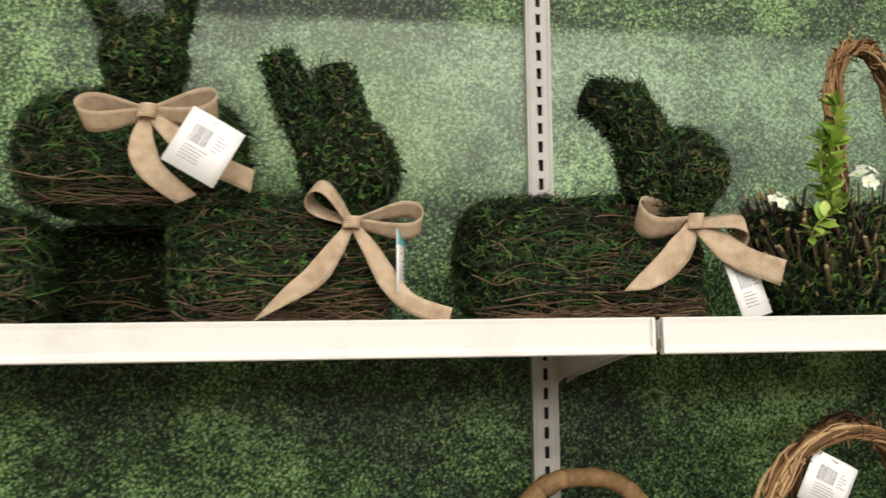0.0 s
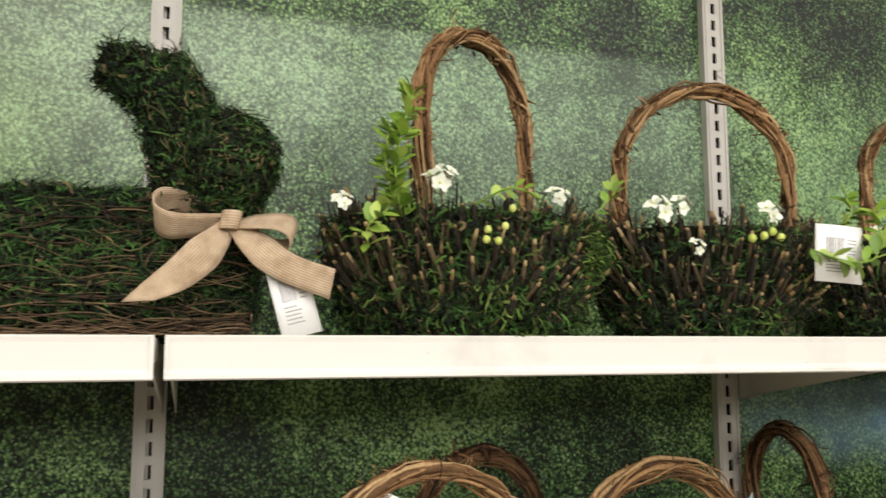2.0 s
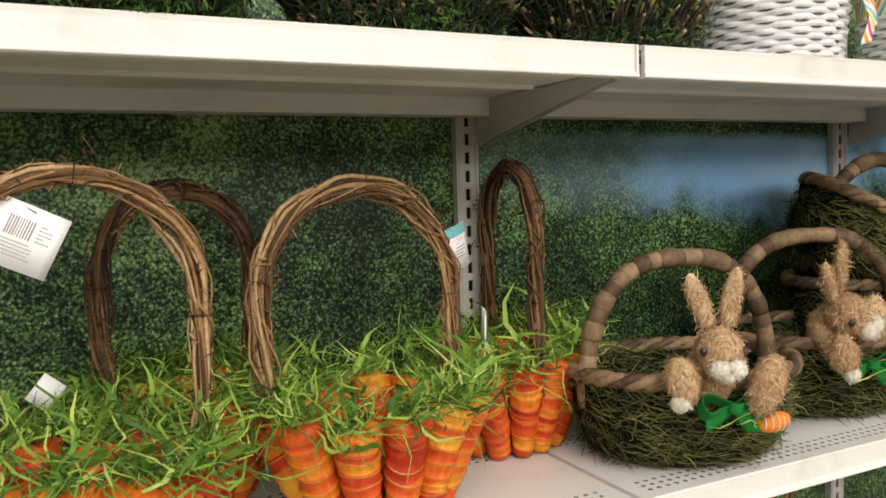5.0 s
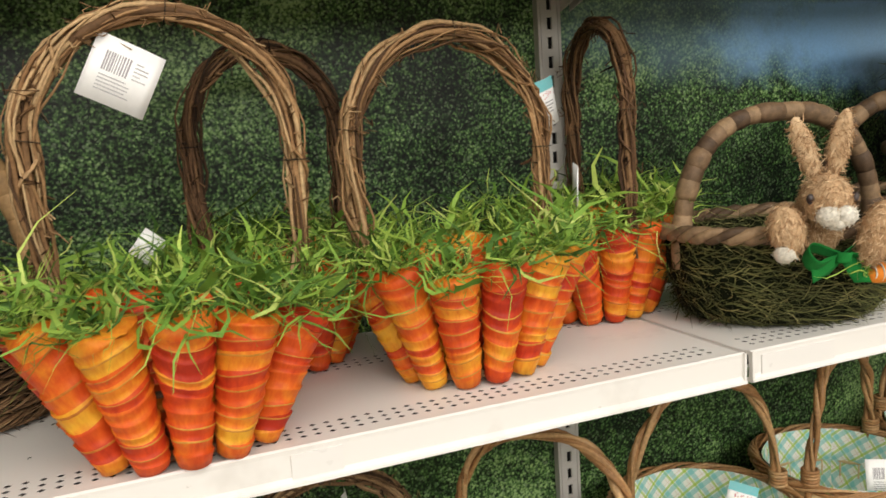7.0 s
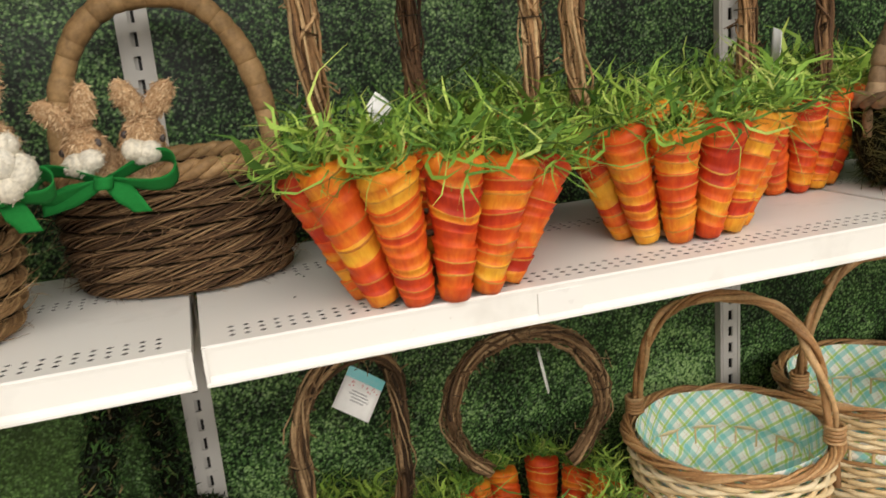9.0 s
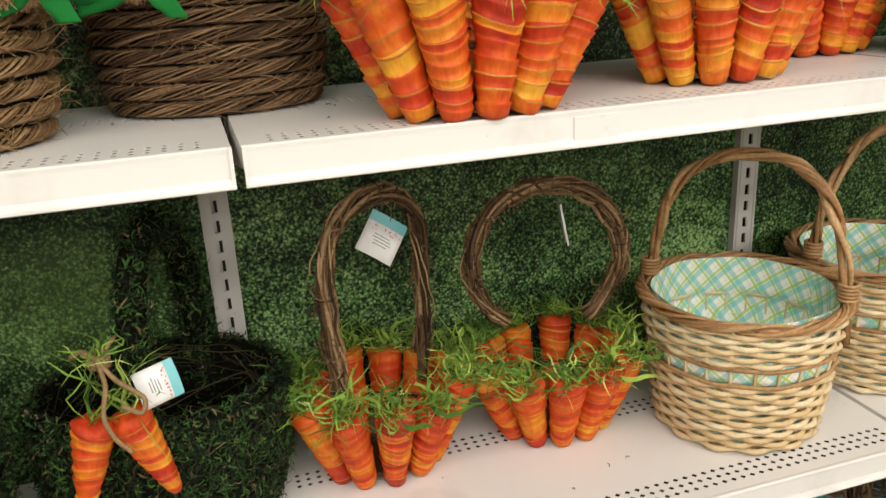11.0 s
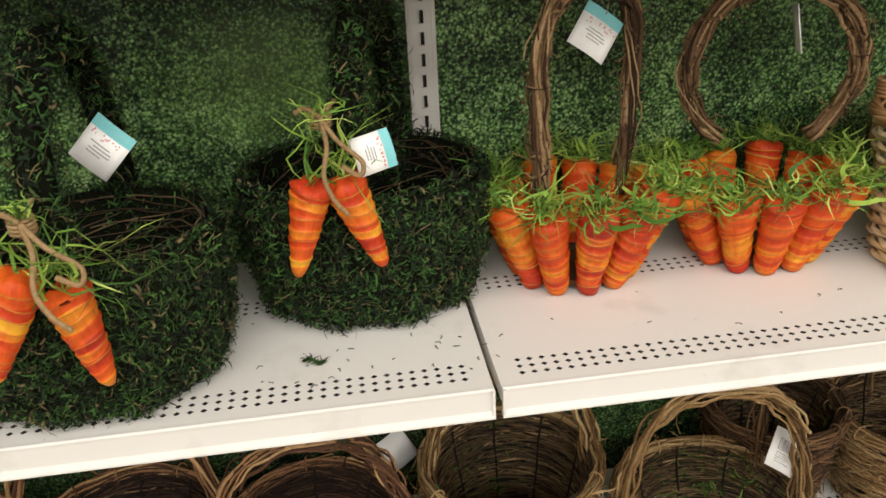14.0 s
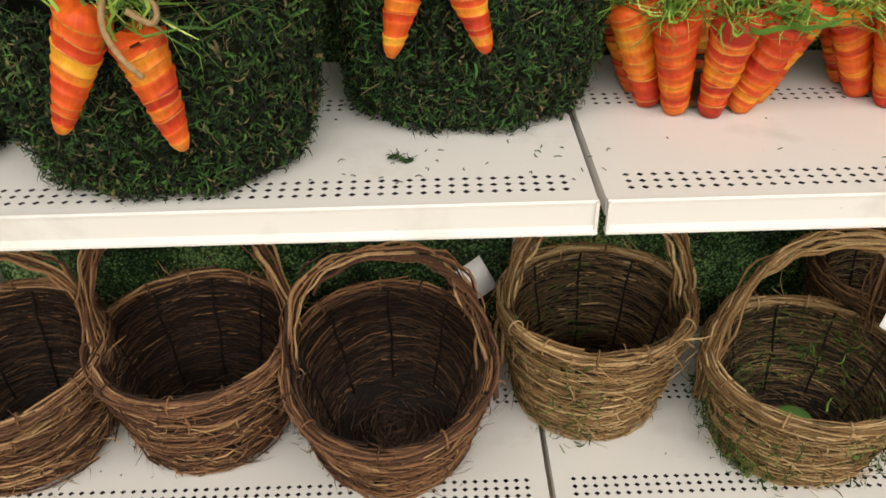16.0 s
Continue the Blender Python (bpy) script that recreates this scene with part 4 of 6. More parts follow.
def carrot_basket(x, y, level, yaw, handle_yaw, hw, top, dark=False, rb=(0.077, 0.054), rt=(0.126, 0.084), n=12, cs=1.0, seed=1, label="", pinch=0.84, hoop=False, off=(0, 0), tuft=1.08, head_z=0.135):
    """Basket made of a ring of husk carrots with grass tops and a twisted vine handle."""
    rr = random.Random(seed)
    z = SHELF_Z[level]
    t = thing("carrot_basket", label or "basket of orange husk-wrapped carrots with green grass tops and vine handle", "basket", "carrot baskets", at=pose(x, y, z, 0, 0, yaw))
    # equal steps along the oval, one carrot at the middle of the front
    fine = [2 * math.pi * j / 720 - math.pi / 2 for j in range(721)]
    run = np.concatenate([[0], np.cumsum([math.hypot(rt[0] * (math.cos(fine[j + 1]) - math.cos(fine[j])), rt[1] * (math.sin(fine[j + 1]) - math.sin(fine[j]))) for j in range(720)])])
    turns = np.interp(np.arange(n) / n * run[-1], run, fine)
    for i in range(n):
        a = turns[i] + rr.uniform(-0.03, 0.03)
        foot = Vector((rb[0] * math.cos(a), rb[1] * math.sin(a), 0.0012))
        head = Vector((rt[0] * math.cos(a + rr.uniform(-0.03, 0.03)), rt[1] * math.sin(a), head_z + rr.uniform(-0.006, 0.01)))
        d = head - foot
        q = d.to_track_quat("Z", "Y").to_matrix().to_4x4()
        m = Matrix.Translation(foot + Vector((0, 0, 0.0050))) @ q @ pose(0, 0, 0, 0, 0, rr.uniform(0, 360))
        s = (d.length) / 0.15 * rr.uniform(0.97, 1.03)
        c = part("carrot", CARROTS[rr.randrange(9)], None, t, at=m @ Matrix.Diagonal((cs, cs, s, 1)))
        part("grass_tuft", TUFTS[rr.randrange(7)], None, c, at=pose(0, 0, 0.154, rr.uniform(-16, 16), rr.uniform(-16, 16), rr.uniform(0, 360)) @ Matrix.Scale(tuft, 4))
    g = Geo()
    ring = [(0.93 * (rb[0] * 0.45 + rt[0] * 0.55) * math.cos(6.283 * i / 40), 0.93 * (rb[1] * 0.45 + rt[1] * 0.55) * math.sin(6.283 * i / 40), 0.075) for i in range(40)]
    g.tube([(p[0] * 0.84, p[1] * 0.84, p[2]) for p in ring], 0.0035, 6, True)
    g.tube([(p[0] * 0.70, p[1] * 0.66, 0.012) for p in ring], 0.004, 6, True)
    g.lathe([(0.001, 0.008), (rb[0] * 0.92, 0.008), (rb[0] * 0.92, 0.012), (0.001, 0.012)], 28, 1, rb[1] / rb[0], cap0=False, cap1=False)
    part("inner_hoop", g, M_VINE_DK, t, "brown wooden hoops and base")
    path = round_arch(hw * 0.94, 0.10, top - 0.10 - 0.011, 46, pinch)
    if hoop:
        path = np.array([(0.004 - hw * math.cos(a), 0, top - hw - 0.011 + hw * math.sin(a)) for a in (radians(-58 + 296 * i / 45) for i in range(46))])
    # dark baskets get a darker vine tone, the middle one on level 3
    vine_handle(path, (M_VINE_MID if level == 3 else M_VINE_DK) if dark else M_VINE, t, pose(off[0], off[1], 0, 0, 0, handle_yaw - yaw), seed)
    # fine wire binding
    for j in (12, 23, 35):
        w = Geo()
        p, q = Vector(path[j]), Vector(path[j + 1])
        d = (q - p).normalized()
        n1 = d.cross(Vector((0, 1, 0))).normalized()
        w.tube([p + 0.0142 * (n1 * math.cos(a) + Vector((0, 1, 0)) * math.sin(a)) for a in (6.283 * i / 14 for i in range(14))], 0.0006, 4, True)
        part("binding_wire", w, M_TWIG, t, at=pose(off[0], off[1], 0, 0, 0, handle_yaw - yaw))
    return t


carrot_basket(0.619, 0.923, 2, 0, 7, 0.134, 0.437, rb=(0.079, 0.055), rt=(0.132, 0.086), n=11, cs=1.04, seed=11, off=(0.014, 0.018))
carrot_basket(0.962, 0.986, 2, 4, 3, 0.132, 0.418, n=11, seed=12, off=(-0.008, 0.014))
carrot_basket(0.765, 1.150, 2, 30, 17, 0.108, 0.420, True, seed=13, label="carrot basket pushed to the back, with a dark vine handle")
carrot_basket(1.250, 1.140, 2, 15, 80, 0.108, 0.440, True, seed=14, label="carrot basket turned sideways, with a dark vine handle")
carrot_basket(0.525, 1.118, 3, 0, 32, 0.098, 0.418, True, rb=(0.074, 0.062), rt=(0.118, 0.100), n=11, cs=0.98, seed=15, off=(0.010, 0), tuft=0.90, head_z=0.119)
carrot_basket(0.797, 1.118, 3, -10, -8, 0.114, 0.400, True, rb=(0.074, 0.062), rt=(0.118, 0.100), n=11, cs=0.98, off=(-0.010, 0), tuft=0.90, head_z=0.119, seed=16, hoop=True)


def willow_basket(x, y, level, yaw, handle_yaw, r=0.142, h=0.212, top=0.425, white=False, seed=1, hx=0.0):
    """Round woven willow basket with a plaid liner, a liner band in the wall and a roped handle."""
    rr = random.Random(seed)
    mat, rim = (M_WHITEW, M_WHITEW) if white else (M_WILLOW, M_WILLOW_RIM)
    label = "white painted wicker basket with a striped ribbon band" if white else "natural willow basket with teal and lime plaid liner"
    t = thing("wicker_basket", label, "basket", "white baskets" if white else "plaid-lined baskets", at=pose(x, y, SHELF_Z[level], 0, 0, yaw))
    rz = lambda z: r * (0.80 + 0.20 * (z / h) ** 0.8)
    ns = 26
    lo, hi = (0.53, 0.75) if white else (0.56, 0.70)

    def weave(z0, z1, k, sr):
        g = Geo()
        for i in range(k):
            z = z0 + (z1 - z0) * (i + 0.5) / k
            n = ns * 4
            pts = []
            for j in range(n):
                a = 6.2832 * j / n
                w = 0.0042 * math.cos(a * ns / 2 + math.pi * (i % 2)) + rr.uniform(-0.0005, 0.0005)
                q = rz(z) + w
                pts.append((q * math.cos(a), q * math.sin(a), z + 0.0008 * math.sin(3 * a + i)))
            g.tube(pts, sr, 5, True)
        return g

    part("lower_weave", weave(0.004, h * lo, 12, 0.0050 if white else 0.0047), mat, t)
    part("upper_weave", weave(h * hi, h * 0.96, 5 if white else 6, 0.0050 if white else 0.0044), mat, t)
    st = Geo()
    st.tube([(rz(z), 0, z) for z in (0.004, h * 0.3, h * 0.62, h * 0.98)], 0.0026, 5)
    st = st.mesh("stake", mat)
    for i in range(ns):
        part("stake", st, None, t, at=pose(0, 0, 0, 0, 0, 360 * (i + 0.5) / ns))
    rg = Geo()
    for i in range(9):
        ph, tw = 6.283 * i / 9, rr.uniform(4, 7)
        n = 72
        pts = []
        for j in range(n):
            a = 6.2832 * j / n
            e = 0.0075 * rr.uniform(0.9, 1.1)
            pts.append(((r + 0.004 + e * math.cos(ph + round(tw) * a)) * math.cos(a), (r + 0.004 + e * math.cos(ph + round(tw) * a)) * math.sin(a), h + 0.8 * e * math.sin(ph + round(tw) * a)))
        rg.tube(pts, 0.0028, 5, True)
    for zz in (h * (lo + 0.005), h * (hi - 0.01)):
        rg.tube([((rz(zz) + 0.003) * math.cos(6.2832 * j / 60), (rz(zz) + 0.003) * math.sin(6.2832 * j / 60), zz + 0.001 * math.sin(j)) for j in range(60)], 0.0034, 5, True)
    part("rim", rg, rim, t, "plaited rim")
    base = Geo()
    base.lathe([(0.001, 0.004), (r * 0.79, 0.004), (r * 0.79, 0.009), (0.001, 0.009)], 32, cap0=False, cap1=False)
    part("base", base, rim, t)
    # liner, with its cloth showing as a band between the weaves
    k, rows = 56, 22
    v, f, uv = [], [], []
    for i in range(rows + 1):
        s = i / rows
        z = 0.012 + (h + 0.004 - 0.012) * s
        for j in range(k + 1):
            a = 6.2832 * j / k
            q = rz(z) - 0.0112 + 0.003 * math.sin(7 * a + 2 * s) * (0.3 + s) * 0.5
            if h * (lo - 0.02) < z < h * (hi + 0.02):
                q = rz(z) - 0.0015 + (0.004 if white else 0.0)
            v.append((q * math.cos(a), q * math.sin(a), z))
    for i in range(rows):
        for j in range(k):
            f.append((i * (k + 1) + j, i * (k + 1) + j + 1, (i + 1) * (k + 1) + j + 1, (i + 1) * (k + 1) + j))
            uv.append([(j / k * 0.9, i / rows * h), ((j + 1) / k * 0.9, i / rows * h), ((j + 1) / k * 0.9, (i + 1) / rows * h), (j / k * 0.9, (i + 1) / rows * h)])
    b = len(v)
    v.append((0, 0, 0.013))
    for j in range(k):
        f.append((b, j, j + 1))
        uv.append([(0, 0), (0.1, 0), (0.1, 0.1)])
    me = bpy.data.meshes.new("liner")
    me.from_pydata(v, [], f)
    lay = me.uv_layers.new(name="UVMap")
    i = 0
    for q in uv:
        for u in q:
            lay.data[i].uv = u
            i += 1
    me.materials.append(M_STRIPE if white else M_PLAID)
    me.polygons.foreach_set("use_smooth", [True] * len(f))
    part("liner", me, None, t, "striped ribbon band" if white else "plaid cotton liner")
    hd = Geo()
    path = arch_path(r * 0.985, h * 0.72, top - h * 0.72 - 0.008, 56, 0.0, 0.5)
    bundle(hd, path, 0.0062, 6, 0.0044, 0.6 if white else 3.2, seed, 6, 0.05)
    for sx in () if white else (-1, 1):
        for i in range(5):
            zz = h + 0.008 + i * 0.0055
            hd.tube([(sx * r * 0.985 + 0.0125 * math.cos(a), 0.0125 * math.sin(a), zz) for a in (6.2832 * j / 12 for j in range(12))], 0.0029, 5, True)
    part("handle", hd, mat if white else M_WILLOW_RIM, t, "roped handle", at=pose(hx, 0, 0, 0, 0, handle_yaw - yaw))
    return t


willow_basket(1.070, 1.032, 3, 0, -48, seed=21)
willow_basket(1.385, 1.080, 3, 25, -4, seed=22)
willow_basket(1.700, 1.100, 3, 50, 22, seed=23)
willow_basket(2.010, 1.100, 3, 70, -62, seed=24)
willow_basket(1.662, 1.012, 1, 10, 40, 0.118, 0.205, 0.432, True, 25, -0.046)
willow_basket(2.050, 1.010, 1, 40, 25, 0.118, 0.205, 0.365, True, 26)


def nest_basket(x, y, level, r, h, handle_yaw, top, mat, tilt=(0, 0), moss=0.0, sy=1.0, seed=1, hw=None, name="twig_basket", label="", liner=False, fat=1.0, pad=False):
    """Round basket of loosely wound twigs with a bundled handle."""
    rr = random.Random(seed)
    t = thing(name, label, "basket", "wound twig baskets", at=pose(x, y, SHELF_Z[level], tilt[0], tilt[1], 0))
    rz = lambda z: r * (0.74 + 0.26 * max(z, 0.0) / h)
    g = Geo()
    hoops(g, int(340 / fat), rz, 0.004, h, 1, sy, (0.0006 * fat, 0.0016 * fat), drift=0.030, wob=0.007, seed=seed)
    part("wall", g, mat, t, "wound twig wall")
    # inner twigs wear darker tones: shade inside the basket, put into the colour
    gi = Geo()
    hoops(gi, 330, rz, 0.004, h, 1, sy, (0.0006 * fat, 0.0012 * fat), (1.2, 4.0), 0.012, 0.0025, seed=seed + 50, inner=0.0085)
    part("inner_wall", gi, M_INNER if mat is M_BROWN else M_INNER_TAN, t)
    # added shell behind the twigs, coloured dark for the shade in their gaps
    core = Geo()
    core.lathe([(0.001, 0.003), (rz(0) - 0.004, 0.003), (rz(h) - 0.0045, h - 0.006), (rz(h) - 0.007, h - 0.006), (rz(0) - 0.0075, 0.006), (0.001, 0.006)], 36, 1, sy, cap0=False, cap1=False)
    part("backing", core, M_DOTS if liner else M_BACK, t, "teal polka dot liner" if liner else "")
    rim = Geo()
    hoops(rim, 30, lambda z: rz(h) + 0.001, h - 0.010, h + 0.007, 1, sy, (0.0009 * fat, 0.0019 * fat), (2.2, 5.2), 0.007, 0.008, 4, seed + 7)
    part("rim", rim, mat, t)
    tie = Geo()
    tie.tube([(rz(h) + 0.011 * math.cos(a), 0.003 * math.sin(a * 0.5), h - 0.001 + 0.013 * math.sin(a)) for a in (6.283 * j / 14 for j in range(14))], 0.0012 * fat, 4, True)
    tie = tie.mesh("rim_tie", mat)
    for i in range(11):
        part("rim_tie", tie, None, t, at=Matrix.Diagonal((1, sy, 1, 1)) @ pose(0, 0, 0, 0, 0, 33 * i + rr.uniform(-8, 8)))
    # ribs get the same shade-darkened brown as the shell
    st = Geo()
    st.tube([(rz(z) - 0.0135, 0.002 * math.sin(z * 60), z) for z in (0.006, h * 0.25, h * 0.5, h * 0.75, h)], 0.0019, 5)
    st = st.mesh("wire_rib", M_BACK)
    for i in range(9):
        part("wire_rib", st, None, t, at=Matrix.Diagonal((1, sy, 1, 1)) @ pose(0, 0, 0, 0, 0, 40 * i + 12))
    hd = Geo()
    w = hw or r * 0.98
    path = arch_path(w, h * 0.45, top - h * 0.45 - 0.008, 40, 0.03, 0.45)
    bundle(hd, path, 0.0080 * fat, 17, 0.0017 * fat, 0.8, seed, 4, 0.6)
    part("twig_handle", hd, mat, t, "bundled twig handle", at=pose(0, 0, 0, 0, 0, handle_yaw))
    # floor strands take the same darkened tones, for the shade at the bottom
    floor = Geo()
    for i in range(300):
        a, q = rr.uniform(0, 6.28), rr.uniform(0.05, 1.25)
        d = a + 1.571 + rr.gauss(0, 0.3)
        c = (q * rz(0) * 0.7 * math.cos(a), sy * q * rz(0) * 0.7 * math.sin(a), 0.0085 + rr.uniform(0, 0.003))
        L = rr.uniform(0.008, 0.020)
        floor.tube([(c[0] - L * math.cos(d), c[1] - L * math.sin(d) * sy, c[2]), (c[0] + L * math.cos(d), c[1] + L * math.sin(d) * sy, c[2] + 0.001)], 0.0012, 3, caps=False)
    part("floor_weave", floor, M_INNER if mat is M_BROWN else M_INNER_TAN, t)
    lo = Geo()
    skin = Geo()
    skin.lathe([(rz(0) + 0.003, 0.006), (rz(h * 0.5) + 0.003, h * 0.5), (rz(h) + 0.004, h + 0.003)], 30, 1, sy, cap0=False, cap1=False)
    swirl = lambda P, N: np.stack([-P[:, 1], P[:, 0], 0 * P[:, 0]], 1) / (np.linalg.norm(P[:, :2], axis=1)[:, None] + 1e-6) * 2.0
    fuzz(lo, skin, 900, (0.018, 0.055), 0.0015 * fat, 0.14, swirl, 0.6, seed + 4, None, 0.0025, 0.7)
    lo.v = [(v[0], v[1], max(v[2], 0.0015)) for v in lo.v]
    part("loose_twig", lo, mat, t)
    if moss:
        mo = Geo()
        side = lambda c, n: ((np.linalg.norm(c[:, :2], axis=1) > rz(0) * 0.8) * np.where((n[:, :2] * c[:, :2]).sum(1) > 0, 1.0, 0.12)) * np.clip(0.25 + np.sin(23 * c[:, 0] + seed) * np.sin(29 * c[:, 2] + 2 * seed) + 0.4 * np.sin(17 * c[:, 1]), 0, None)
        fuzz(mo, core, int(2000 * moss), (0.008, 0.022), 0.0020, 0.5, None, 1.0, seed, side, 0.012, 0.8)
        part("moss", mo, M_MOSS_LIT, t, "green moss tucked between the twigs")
    if pad:
        pd = Geo()
        ellipsoid(pd, (0.008, 0.004, 0.024), (0.030, 0.030, 0.010), 20, 8)
        part("felt_pad", pd, M_FELT, t, "round green felt pad on the bottom")
    return t


# darker copies of the brown and tan twigs, coloured for shaded insides
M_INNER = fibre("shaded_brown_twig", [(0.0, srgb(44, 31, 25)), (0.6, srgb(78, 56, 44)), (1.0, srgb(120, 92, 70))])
M_INNER_TAN = fibre("shaded_tan_twig", [(0.0, srgb(70, 54, 38)), (0.6, srgb(116, 92, 64)), (1.0, srgb(160, 132, 96))])
M_FELT = cloth("green_felt", srgb(112, 158, 78), 600)
BR = "brown wound twig basket with a thin bundled handle"
nest_basket(-0.435, 1.040, 4, 0.145, 0.185, 20, 0.370, M_BROWN, (4, 0), fat=1.25, seed=31, label=BR)
nest_basket(-0.166, 1.062, 4, 0.144, 0.182, 8, 0.41, M_BROWN, fat=1.25, seed=32, label=BR)
nest_basket(0.118, 1.026, 4, 0.144, 0.170, 2, 0.385, M_BROWN, (7, 0), fat=1.25, seed=33, sy=1.08, label=BR + ", tipped forward")
nest_basket(0.425, 1.098, 4, 0.140, 0.196, 4, 0.380, M_TAN, seed=34, sy=0.93, moss=0.6, fat=1.35, label="tan wound twig basket flecked with moss")
nest_basket(0.718, 1.000, 4, 0.143, 0.156, -6, 0.372, M_TAN, (1, 0), seed=35, sy=0.92, moss=2.2, fat=1.3, pad=True, label="tan twig basket with green moss woven in")
nest_basket(0.900, 1.160, 4, 0.112, 0.196, 50, 0.360, M_VINE_DK, seed=36, moss=0.3, fat=1.3, label="small brown twig basket at the back of the shelf")
nest_basket(1.130, 1.120, 4, 0.128, 0.176, 85, 0.370, M_TAN, seed=37, moss=1.0, fat=1.3, label="twig basket with a mossy rim")
nest_basket(1.430, 1.080, 4, 0.150, 0.190, 30, 0.380, M_VINE_DK, seed=38, fat=1.6, liner=True, label="dark wicker basket lined with teal polka dot cloth")


def moss_basket(x, y, seed, yaw=0, up=0.272, kx=-0.042, spray=14, lean1=14, lean2=-19, lift1=0.0):
    """Moss covered basket with a moss handle and two carrots tied on the front."""
    t = thing("moss_basket", "dark green moss basket with a moss-covered handle", "basket", "moss baskets", at=pose(x, y, SHELF_Z[3], 0, 0, yaw))
    rx, ry, h = 0.162, 0.132, 0.188
    f = lambda z: 0.80 + 0.20 * math.sin(min(1, z / h * 0.9) * 1.57)
    core = Geo()
    core.lathe([(rx * 0.74, 0.004), (rx * 0.86, 0.02), (rx * 0.95, 0.07), (rx * 0.985, 0.13), (rx, h)], 40, 1, ry / rx, wob=lambda t, z: 0.004 * math.sin(3 * t + seed) + 0.003 * math.sin(9 * t + 40 * z), cap1=False)
    core.lathe([(rx, h), (rx * 0.90, h + 0.004), (rx * 0.85, h * 0.6), (rx * 0.72, 0.018), (0.001, 0.014)], 40, 1, ry / rx, cap0=False, cap1=False)
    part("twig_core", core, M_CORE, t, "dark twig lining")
    arm = Geo()
    path = [(0.30 * p[0] + 0.02, p[0], p[2]) for p in arch_path(ry * 0.93, h * 0.55, 0.400 - h * 0.55, 30, 0.0, 0.4)]
    arm.tube(path, 0.018, 10)
    out = Geo()
    moss_coat(out, core, 15000, seed, lambda c, n: 1.0 * ((n[:, 0] * c[:, 0] + n[:, 1] * c[:, 1]) > 0) + 0.12)
    part("moss", out, M_MOSS, t, "thick dark green moss")
    inn = Geo()
    hoops(inn, 80, lambda z: rx * (0.72 + 0.16 * z / h) - 0.004, 0.02, h, 1, ry / rx, (0.0006, 0.0011), (0.6, 2.4), 0.03, 0.002, seed=seed)
    part("twig_lining", inn, M_THIN, t, "fine brown twig lining")
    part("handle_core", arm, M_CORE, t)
    hm = Geo()
    moss_coat(hm, arm, 3400, seed + 3, None, 0.004)
    part("handle_moss", hm, M_MOSS, t)
    ky, kz, gap = -ry - 0.026, up, 0.084
    g = Geo()
    for sx in (-1, 1):
        blades(g, 9, (kx + sx * 0.017, ky, kz - gap - 0.002), 0.005, (0.075, 0.10), (0.0022, 0.0046), (-sx * 0.2, 0.0, 1.0), 0.02, seed + 7 + sx, 0.05)
    blades(g, 26, (kx, ky, kz - 0.004), 0.005, (0.02, 0.055), (0.0014, 0.0036), (0.0, -0.1, 1.0), 0.5, seed, 0.6)
    blades(g, spray, (kx + 0.012, ky, kz - 0.052), 0.012, (0.02, 0.03 + spray * 0.0014), (0.0014, 0.003), (0.7, -0.2, 0.05), 0.8, seed + 1, 0.5)
    bunch = part("grass_top", g, M_GRASS, t, "green grass tops of two tied carrots")
    for sx, lean, s in ((-1, lean1, seed), (1, lean2, seed + 1)):
        m = pose(kx + sx * 0.019, ky, kz - gap + (lift1 if sx < 0 else 0.0), 0, 0, 0) @ pose(0, 0, 0, 0, lean, 0) @ pose(0, 0, -0.109, 0, 0, 60 * s) @ Matrix.Diagonal((1, 1, 1.04, 1))
        part("carrot", HANG[s % 3], None, bunch, "tapered husk-wrapped carrot", at=m)
    tw = Geo()
    for i in range(4):
        tw.tube([(kx + 0.011 * math.cos(a), ky + 0.011 * math.sin(a), kz - 0.012 + i * 0.004) for a in (6.28 * j / 12 for j in range(12))], 0.0019, 5, True)
    top = (kx, ky - 0.012, kz)
    tw.tube(spline([top, (kx + 0.004, ky - 0.018, kz - 0.03), (kx - 0.002, ky - 0.028, kz - 0.06), (kx + 0.006, ky - 0.034, kz - 0.085), (kx + 0.02, ky - 0.034, kz - 0.105)], 6), 0.0029, 5)
    tw.tube(spline([top, (kx + 0.016, ky - 0.018, kz - 0.025), (kx + 0.040, ky - 0.02, kz - 0.05), (kx + 0.036, ky - 0.03, kz - 0.062), (kx + 0.018, ky - 0.03, kz - 0.05)], 6), 0.0029, 5)
    tw.tube(spline([top, (kx - 0.014, ky - 0.008, kz + 0.010), (kx - 0.026, ky - 0.004, kz + 0.004)], 6), 0.0029, 5)
    tw.tube([(kx, ky, kz - 0.004), (kx * 0.6, ky + 0.03, kz + 0.006)], 0.0024, 5)
    part("twine", tw, M_JUTE, bunch, "knotted jute twine")
    return t


HANG = [carrot_mesh(60 + s, 0.105, 0.005, 0.0235, True) for s in range(3)]
moss_basket(0.235, 1.122, 41, 0, 0.310)
moss_basket(-0.092, 0.990, 42, 14, 0.276, -0.026, 34, 24, -9, 0.024)
moss_basket(-0.440, 1.030, 44, 5)


